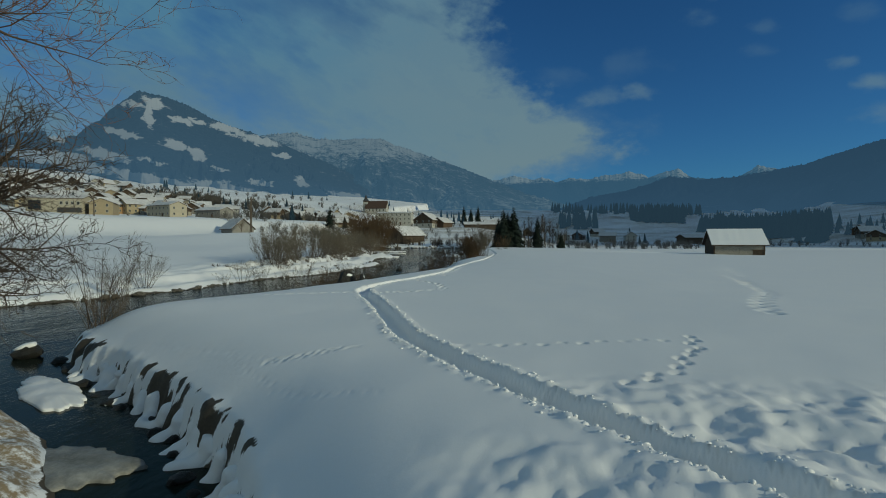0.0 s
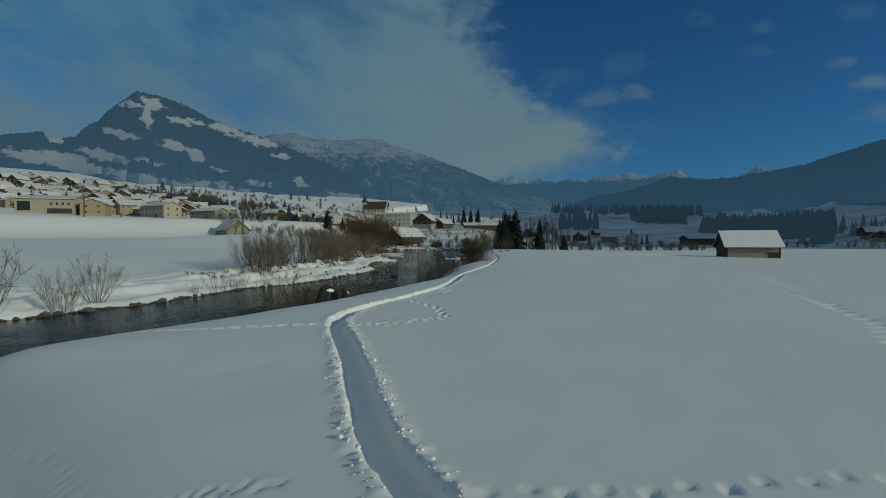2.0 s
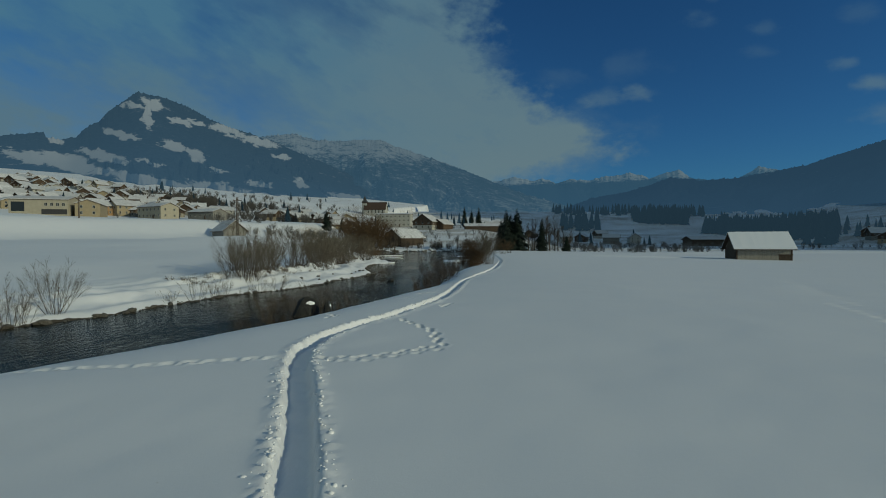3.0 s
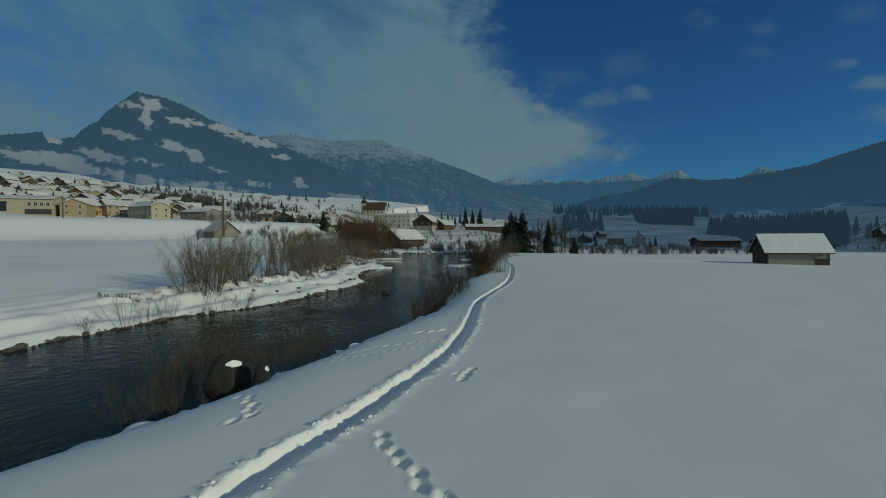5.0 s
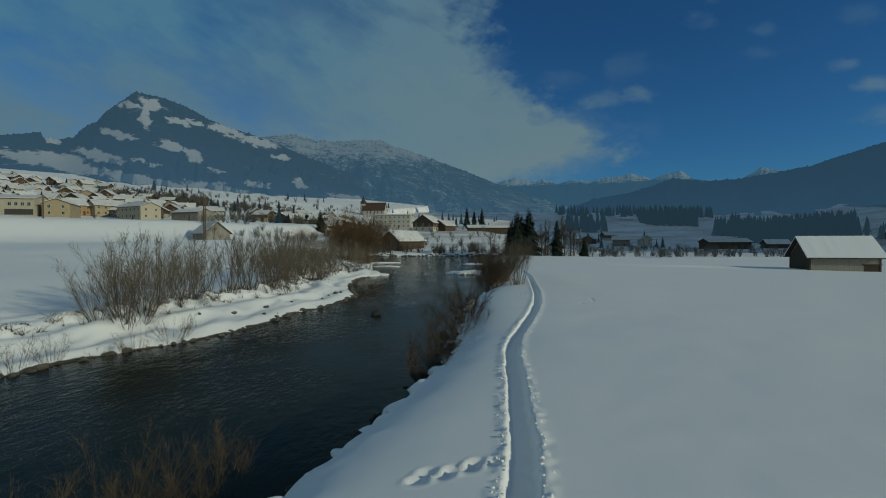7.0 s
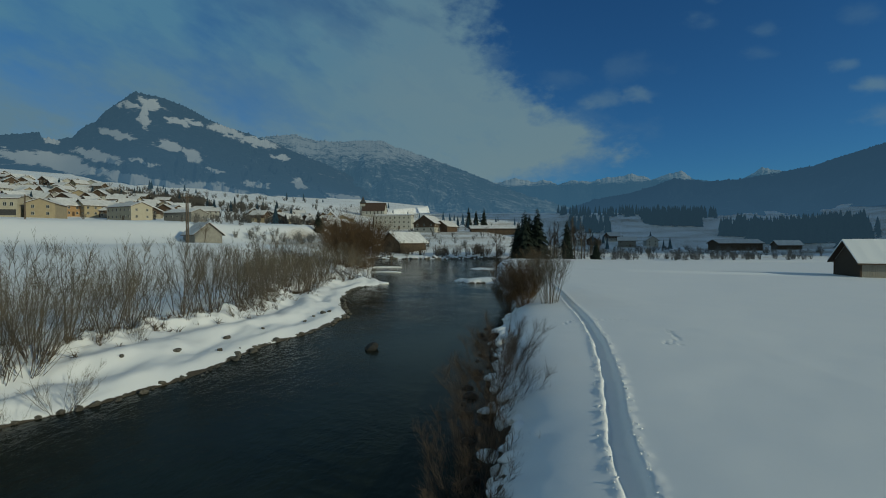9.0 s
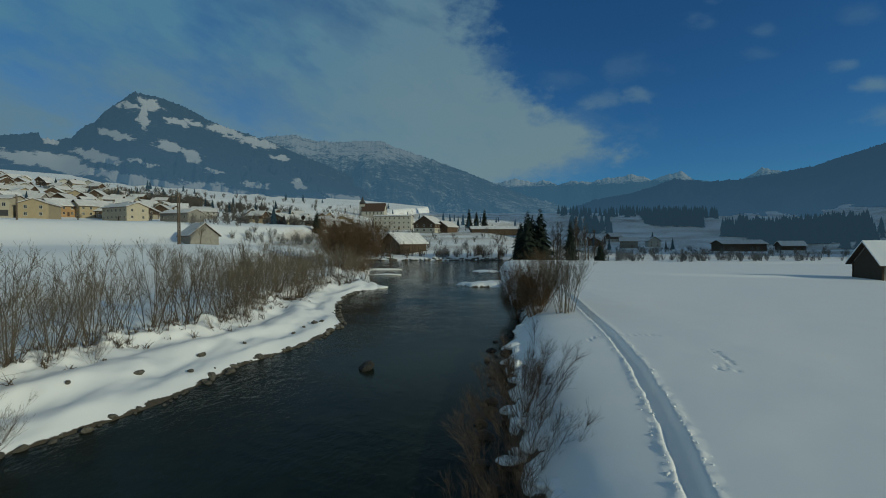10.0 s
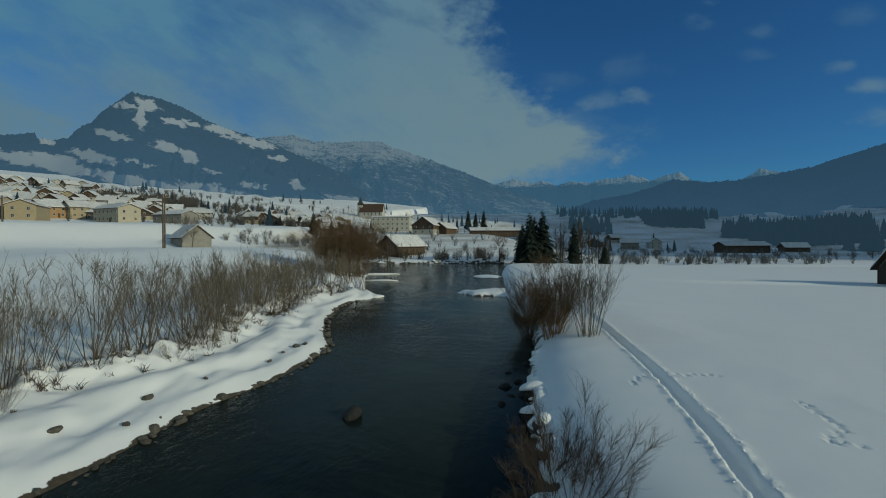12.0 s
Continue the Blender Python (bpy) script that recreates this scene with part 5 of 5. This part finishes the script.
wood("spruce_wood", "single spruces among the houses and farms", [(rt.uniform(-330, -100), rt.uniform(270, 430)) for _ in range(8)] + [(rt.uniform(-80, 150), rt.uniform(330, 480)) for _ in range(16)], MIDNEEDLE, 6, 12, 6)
thicket("bare_wood", "grey leafless copses on the hill above the village", bearing_spots(36, -40, -30, 520, 640) + bearing_spots(54, -30, -12, 480, 620), 3.0, 7.0, 10, PALETWIG, 1.7)
thicket("bare_wood", "grey leafless wood on the slope above the village", bearing_spots(170, -37, -26.5, 435, 480) + bearing_spots(50, -26, -17, 425, 480), 5.0, 9.5, 8, GREYTWIG, 2.4)
thicket("bare_wood", "grey leafless trees along the foot of the village hill", [(rt.uniform(-150, -70), rt.uniform(300, 400)) for _ in range(70)], 4.0, 8.0, 9, GREYTWIG, 2.0)


# ---- buildings ----
def box(bm, x0, x1, y0, y1, z0, z1):
    m = Matrix.Translation(((x0 + x1) / 2, (y0 + y1) / 2, (z0 + z1) / 2)) @ Matrix.Diagonal((x1 - x0, y1 - y0, z1 - z0, 1))
    bmesh.ops.create_cube(bm, size=1.0, matrix=m)


def bm_mesh(name, bm, mat, bevel=0.0):
    if bevel:
        bmesh.ops.bevel(bm, geom=bm.edges[:], offset=bevel, segments=1, affect="EDGES")
    me = bpy.data.meshes.new(name)
    bm.to_mesh(me)
    bm.free()
    me.materials.append(mat)
    return me


def box_mesh(name, dims, mat, bevel=0.0):
    bm = bmesh.new()
    box(bm, *dims)
    return bm_mesh(name, bm, mat, bevel)


def gable_body(name, l, w, h, rise, mat, z0=-1.0):
    """Walls of a house with the ridge along x, gables included."""
    v = []
    for x in (-l / 2, l / 2):
        v += [(x, -w / 2, z0), (x, w / 2, z0), (x, w / 2, h), (x, 0, h + rise), (x, -w / 2, h)]
    f = [(0, 4, 3, 2, 1), (5, 6, 7, 8, 9), (0, 5, 9, 4), (1, 2, 7, 6), (2, 3, 8, 7), (3, 4, 9, 8), (0, 1, 6, 5)]
    return mesh_from(name, v, f, mat)


def roof_slab(name, l, w, h, rise, over, thick, mat, lift=0.0, seed=0, lumps=0.0):
    """Both slopes of a gable roof, as one folded slab."""
    half = w / 2
    k = rise / half
    n = 14 if lumps else 1
    v, f = [], []
    prof = [(-half - over, h - over * k), (0, h + rise), (half + over, h - over * k)]
    rng = random.Random(seed)
    for i in range(n + 1):
        x = -l / 2 - over + (l + 2 * over) * i / n
        for t in (0, 1):
            for y, z in prof:
                j = rng.uniform(-lumps, lumps) if t else 0
                v.append((x, y * (1.0 - 0.01 * t), z + lift + t * thick + j))
    for i in range(n):
        a, b = 6 * i, 6 * i + 6
        f += [(a, b, b + 1, a + 1), (a + 1, b + 1, b + 2, a + 2), (a + 3, a + 4, b + 4, b + 3), (a + 4, a + 5, b + 5, b + 4),
              (a, a + 3, b + 3, b), (a + 2, b + 2, b + 5, a + 5)]
    e = 6 * n
    f += [(0, 1, 4, 3), (1, 2, 5, 4), (e, e + 3, e + 4, e + 1), (e + 1, e + 4, e + 5, e + 2)]
    return mesh_from(name, v, f, mat)


PANE_BOX = box_mesh("pane", (-0.42, 0.42, -0.03, 0.03, -0.55, 0.55), PANE)
FRAME_BM = bmesh.new()
for d in ((-0.52, -0.42, -0.05, 0.05, -0.65, 0.65), (0.42, 0.52, -0.05, 0.05, -0.65, 0.65), (-0.42, 0.42, -0.05, 0.05, 0.55, 0.65), (-0.55, 0.55, -0.05, 0.09, -0.68, -0.55), (-0.04, 0.04, -0.04, 0.04, -0.55, 0.55)):
    box(FRAME_BM, *d)
FRAME_BOX = bm_mesh("window", FRAME_BM, WHITE)


def window(parent, x, y, z, rz, sx=1.0, sz=1.0):
    """A window let into a wall; rz: the way the wall faces, 0 for -y."""
    w = part("window", FRAME_BOX, parent, at=pose(x, y, z, 0, 0, rz + 180) @ Matrix.Diagonal((sx, 1, sz, 1)))
    part("pane", PANE_BOX, w)
    return w


CHIMNEY = box_mesh("chimney", (-0.35, 0.35, -0.35, 0.35, 0, 1.5), GREYWALL, 0.03)
DOOR = box_mesh("door", (-0.5, 0.5, -0.06, 0.06, 0, 2.05), TRIMWOOD, 0.02)


def house(label, x, y, turn, l, w, h, rise, wall, seed, upper=None, roof_mat=None, z=None, rows=None, group="village houses", over=0.8, chim=True, category="house", name="house"):
    """A gabled house with the ridge along its own x; turn in degrees."""
    rng = random.Random(seed)
    ob = base(name, label, category, pose(x, y, height(x, y) if z is None else z, 0, 0, turn), group)
    part("wall", gable_body("wall", l, w, h, rise, wall), ob)
    if upper is not None:
        me = gable_body("upper_wall", l + 0.14, w + 0.14, h - 0.02, rise, upper, h * 0.5)
        part("upper_wall", me, ob, "dark timber boarding")
    part("roof", roof_slab("roof", l, w, h, rise, over, 0.18, TRIMWOOD, 0.02), ob)
    part("roof_snow", roof_slab("roof_snow", l, w, h, rise, over - 0.04, rng.uniform(0.22, 0.34), roof_mat or HAZEDSNOW, 0.21, seed, 0.03), ob, "settled snow, greyed for distance haze" if roof_mat is None else "")
    if chim:
        part("chimney", CHIMNEY, ob, at=pose(rng.uniform(-0.3, 0.3) * l, 0.22 * w, h + rise * 0.5))
    out = 0.10 if upper is not None else 0.03
    storeys = (1 if h < 3.4 else 2) if rows is None else rows
    for s in range(storeys):
        zz = h * (s + 0.55) / storeys
        n = max(2, int(l / 3.2))
        for i in range(n):
            px = -l / 2 + l * (i + 0.5) / n
            for side in (-1, 1):
                if -side * math.cos(radians(turn)) > -0.35:
                    window(ob, px, side * (w / 2 + out), zz, 90 - 90 * side)
        m = max(2, int(w / 3.4))
        for i in range(m):
            py = -w / 2 + w * (i + 0.5) / m
            for side in (-1, 1):
                if -side * math.sin(radians(turn)) > -0.35:
                    window(ob, side * (l / 2 + out), py, zz, -90 * side)
    if rows != 0:
        part("door", DOOR, ob, at=pose(0.18 * l, -w / 2 - out - 0.02, 0))
    return ob


# the hay barn in the meadow
def hay_barn(x, y, turn, l, w, h, rise):
    z = height(x, y) - 0.15
    ob = base("hay_barn", "weathered wooden hay barn with a snow-covered roof", "barn", pose(x, y, z, 0, 0, turn))
    part("wall", gable_body("wall", l, w, h, rise, BOARD, -0.6), ob)
    # upright boards on both long walls and the gables, each a little proud
    rng = random.Random(3)
    boards = [box_mesh("board", (-0.105, 0.105, -0.02, 0.02, 0, h - 0.05 - 0.04 * k), BOARD, 0.006) for k in range(3)]
    for i in range(int(l / 0.235)):
        px = -l / 2 + 0.14 + 0.235 * i
        for side in (-1, 1):
            part("board", rng.choice(boards), ob, at=pose(px, side * (w / 2 + 0.02 + rng.uniform(0, 0.015)), 0.02))
    # gables get the darker boards: their shade is put into the colour
    gable = [box_mesh("gable_board", (-0.02, 0.02, -0.14, 0.14, 0, h + rise * (1 - abs(k) / (w / 2)) - 0.25), DARKBOARD, 0.006) for k in np.arange(0.15, w / 2, 0.3)]
    for i, k in enumerate(np.arange(0.15, w / 2, 0.3)):
        for side in (-1, 1):
            for end in (-1, 1):
                part("gable_board", gable[i], ob, at=pose(end * (l / 2 + 0.022), side * k, 0.02))
    part("roof", roof_slab("roof", l, w, h, rise, 0.75, 0.16, TRIMWOOD, 0.02), ob)
    part("roof_snow", roof_slab("roof_snow", l, w, h, rise, 0.72, 0.26, SNOW, 0.19, 4, 0.02), ob, "even blanket of snow")
    for sx in (-1, 1):
        for sy in (-1, 1):
            part("corner_post", box_mesh("corner_post", (-0.12, 0.12, -0.12, 0.12, -0.6, h), TRIMWOOD, 0.02), ob, at=pose(sx * l / 2, sy * w / 2, 0))
    # the open lean-to corner with its trough, under the eaves; a dark panel stands for its shaded inside
    part("opening", box_mesh("opening", (l * 0.27, l * 0.5 - 0.15, -w / 2 - 0.06, -w / 2 - 0.045, 0.1, 1.15), DARKBOARD), ob, "dark panel for the opening's shade")
    part("rail", box_mesh("rail", (l * 0.25, l * 0.5 + 0.2, -w / 2 - 0.16, -w / 2 - 0.07, 1.15, 1.35), TRIMWOOD, 0.01), ob)
    return ob


BARN_TURN = -14.6
bx = 58.5 + 5.55 * math.cos(radians(BARN_TURN))
by = 113.0 + 5.55 * math.sin(radians(BARN_TURN))
hay_barn(bx, by, BARN_TURN, 9.8, 7.6, 2.75, 2.85)


# the grey shed on the left slope, and the double pole of the power line beside it
def utility_pole(x, y, high, label):
    ob = base("utility_pole", label, "pole", pose(x, y, height(x, y), 0, 0, 15), "power line poles")
    for s in (-0.15, 0.15):
        part("pole", mesh_from("pole", *tubes([(np.array([(s, 0, -0.5), (s, 0, high * 0.5), (s, 0, high)]), [0.14, 0.13, 0.11])], 8), BARK, True), ob)
    part("cross_arm", box_mesh("cross_arm", (-1.0, 1.0, -0.07, 0.07, high - 0.9, high - 0.75), TRIMWOOD, 0.01), ob)
    for s in (-0.9, 0.0, 0.9):
        part("insulator", mesh_from("insulator", *tubes([(np.array([(s, 0, high - 0.75), (s, 0, high - 0.6), (s, 0, high - 0.45)]), [0.04, 0.07, 0.03])], 6), WHITE, True), ob)
    return ob


house("grey wooden shed with a snow-dusted gable roof", -98, 214, 140, 10.5, 10, 3.0, 4.0, GREYWALL, 5, group="sheds", rows=0, chim=False, category="shed", name="shed")
utility_pole(-54.4, 127, 9.6, "double wooden pole of a power line")
utility_pole(-150, 196, 8.5, "double wooden pole of a power line")

# the large buildings at the edge of the village
school = house("long cream school hall with a low snowy roof", -178, 213, 18, 21, 13, 6.2, 1.6, CREAM, 11, rows=0, over=0.4, chim=False, name="school_building", category="building")
for i in range(4):
    window(school, 2.6 + 2.1 * i, -6.53, 4.2, 180, 1.15, 1.15)
# a dark panel stands in for the shade inside the garage opening
part("garage_door", box_mesh("garage_door", (1.0, 10.2, -6.56, -6.50, 0.0, 2.2), METAL), school, "dark wide opening at ground level")
part("glass_front", box_mesh("glass_front", (-9.6, -5.0, -6.56, -6.50, 1.2, 5.2), PANE), school, "large dark glazed front")
house("low yellowish school wing with a snowy roof", -164, 221, -62, 18, 9, 5.2, 1.8, YELLOW, 12, rows=2, over=0.4, chim=False, name="school_wing", category="building")
house("long cream apartment house with rows of windows", -160, 263, -26, 20, 10, 6.4, 2.0, CREAM, 13, rows=2, over=0.5, name="apartment_house", category="building")
house("long low grey building with a snowy roof", -140, 276, -18, 18, 10, 4.2, 1.8, GREYWALL, 14, rows=1, over=0.5, chim=False, name="low_building", category="building")
house("orange plastered house with a snowy gable roof", -197, 268, 68, 11, 9.5, 5.2, 2.8, ORANGE, 15)
house("yellow plastered house with a snowy gable roof", -188, 277, 60, 13, 10, 5.6, 2.8, YELLOW, 16)

WALLS = [("cream plastered", CREAM), ("white plastered", WHITE), ("yellow plastered", YELLOW), ("grey plastered", GREYWALL), ("white plastered", WHITE), ("brown timber", BROWNBOARD)]
rv = random.Random(33)
# rows of houses up the slope: how far ahead, from where to where across, and the gap between them
for row_y, x0, x1, gap in ((262, -270, -205, 11), (280, -290, -172, 10.5), (298, -305, -165, 10.5), (316, -320, -155, 10.5), (334, -335, -150, 10.5), (353, -350, -165, 11), (374, -365, -190, 12), (396, -375, -215, 13), (420, -385, -255, 15), (445, -405, -290, 17),
                          (330, -128, -78, 12), (350, -140, -75, 13), (374, -160, -70, 14), (404, -165, -75, 17)):
    x = x0 + rv.uniform(0, gap)
    while x < x1:
        y = row_y + rv.uniform(-8, 8)
        kind, mat = rv.choice(WALLS)
        up = BROWNBOARD if rv.random() < 0.45 and mat is not BROWNBOARD else None
        house(f"{kind} house{' with timber upper storey' if up else ''} under a snowy roof", x, y, rv.choice((0, 90)) + rv.uniform(-35, 35), rv.uniform(7.5, 10.5), rv.uniform(6.8, 8.8), rv.uniform(3.2, 4.8),
              rv.uniform(1.9, 2.9), mat, rv.randint(0, 9999), up)
        x += gap * rv.uniform(0.8, 1.35)

# buildings down the valley
house("brown wooden barn by the river with a snowy roof", -21, 207, 50, 13, 9.5, 3.0, 3.3, DARKBOARD, 41, chim=False, rows=0, group="barns", name="barn", category="barn")
house("white three-storey building with a flat snowy roof", -47, 384, -4, 27, 12, 9.5, 0.9, WHITE, 42, rows=3, over=0.4, chim=False, name="apartment_house", category="building")
house("farmhouse with a white gable wall and snowy roof", -18, 322, 70, 15, 13, 5.2, 4.4, WHITE, 43, BROWNBOARD, name="farmhouse")
house("wooden farm shed with a snowy roof", -8, 326, 60, 12, 9, 3.4, 3.0, BROWNBOARD, 44, chim=False, rows=0, group="barns", name="barn", category="barn")
house("long low dark shed with snow on its roof", 22, 330, 4, 30, 10, 2.8, 1.6, DARKBOARD, 45, chim=False, rows=0, group="sheds", name="shed", category="shed")
house("long open farm shed with a snowy roof", 168, 330, 2, 26, 12, 4.4, 2.0, DARKBOARD, 46, chim=False, rows=0, group="sheds", name="shed", category="shed")
house("wooden barn with a snowy roof", 214, 352, -8, 14, 9, 3.0, 2.6, DARKBOARD, 47, chim=False, rows=0, group="barns", name="barn", category="barn")
for x, y, t in ((-52, 430, 10), (-40, 440, 70), (-88, 410, 20), (-108, 420, -30), (95, 420, 10), (112, 430, 60), (128, 400, -20), (150, 410, 80), (140, 470, 15), (286, 328, 30), (300, 352, -20), (318, 380, 40), (318, 332, 10), (345, 362, 75), (60, 470, 0), (76, 480, 50), (350, 300, 10)):
    kind, mat = rv.choice(WALLS)
    house(f"{kind} farmhouse with thick snow on the gable roof", x, y, t, rv.uniform(9, 13), rv.uniform(8, 10), rv.uniform(3.8, 5), rv.uniform(2.4, 3.4), mat, rv.randint(0, 9999), BROWNBOARD if rv.random() < 0.5 else None, name="farmhouse")


def church(x, y):
    z = height(x, y)
    ob = base("church", "village church with brown roof and dark pointed tower", "church", pose(x, y, z, 0, 0, -6))
    part("nave", gable_body("nave", 24, 12, 7, 8, WHITE, -3), ob)
    part("nave_roof", roof_slab("nave_roof", 24, 12, 7, 8, 0.6, 0.3, TILE, 0.02), ob, "brown tiles swept free of snow")
    bm = bmesh.new()
    box(bm, -15.5, -10, -2.8, 2.8, -3, 14)
    part("tower", bm_mesh("tower", bm, WHITE, 0.05), ob)
    part("belfry", box_mesh("belfry", (-15.2, -10.3, -2.5, 2.5, 14, 15.2), TRIMWOOD, 0.05), ob)
    v = [(-15.9, -3.2, 15), (-9.6, -3.2, 15), (-9.6, 3.2, 15), (-15.9, 3.2, 15), (-14.2, -1.6, 18), (-11.3, -1.6, 18), (-11.3, 1.6, 18), (-14.2, 1.6, 18), (-12.75, 0, 23)]
    f = [(0, 1, 5, 4), (1, 2, 6, 5), (2, 3, 7, 6), (3, 0, 4, 7), (4, 5, 8), (5, 6, 8), (6, 7, 8), (7, 4, 8), (3, 2, 1, 0)]
    part("spire", mesh_from("spire", v, f, METAL), ob, "dark metal spire")
    for i in range(5):
        window(ob, -7 + 4 * i, -6.05, 4.5, 180, 1.3, 2.6)
    window(ob, -12.75, -2.86, 11, 180, 1.4, 1.6)
    return ob


church(-88, 544)
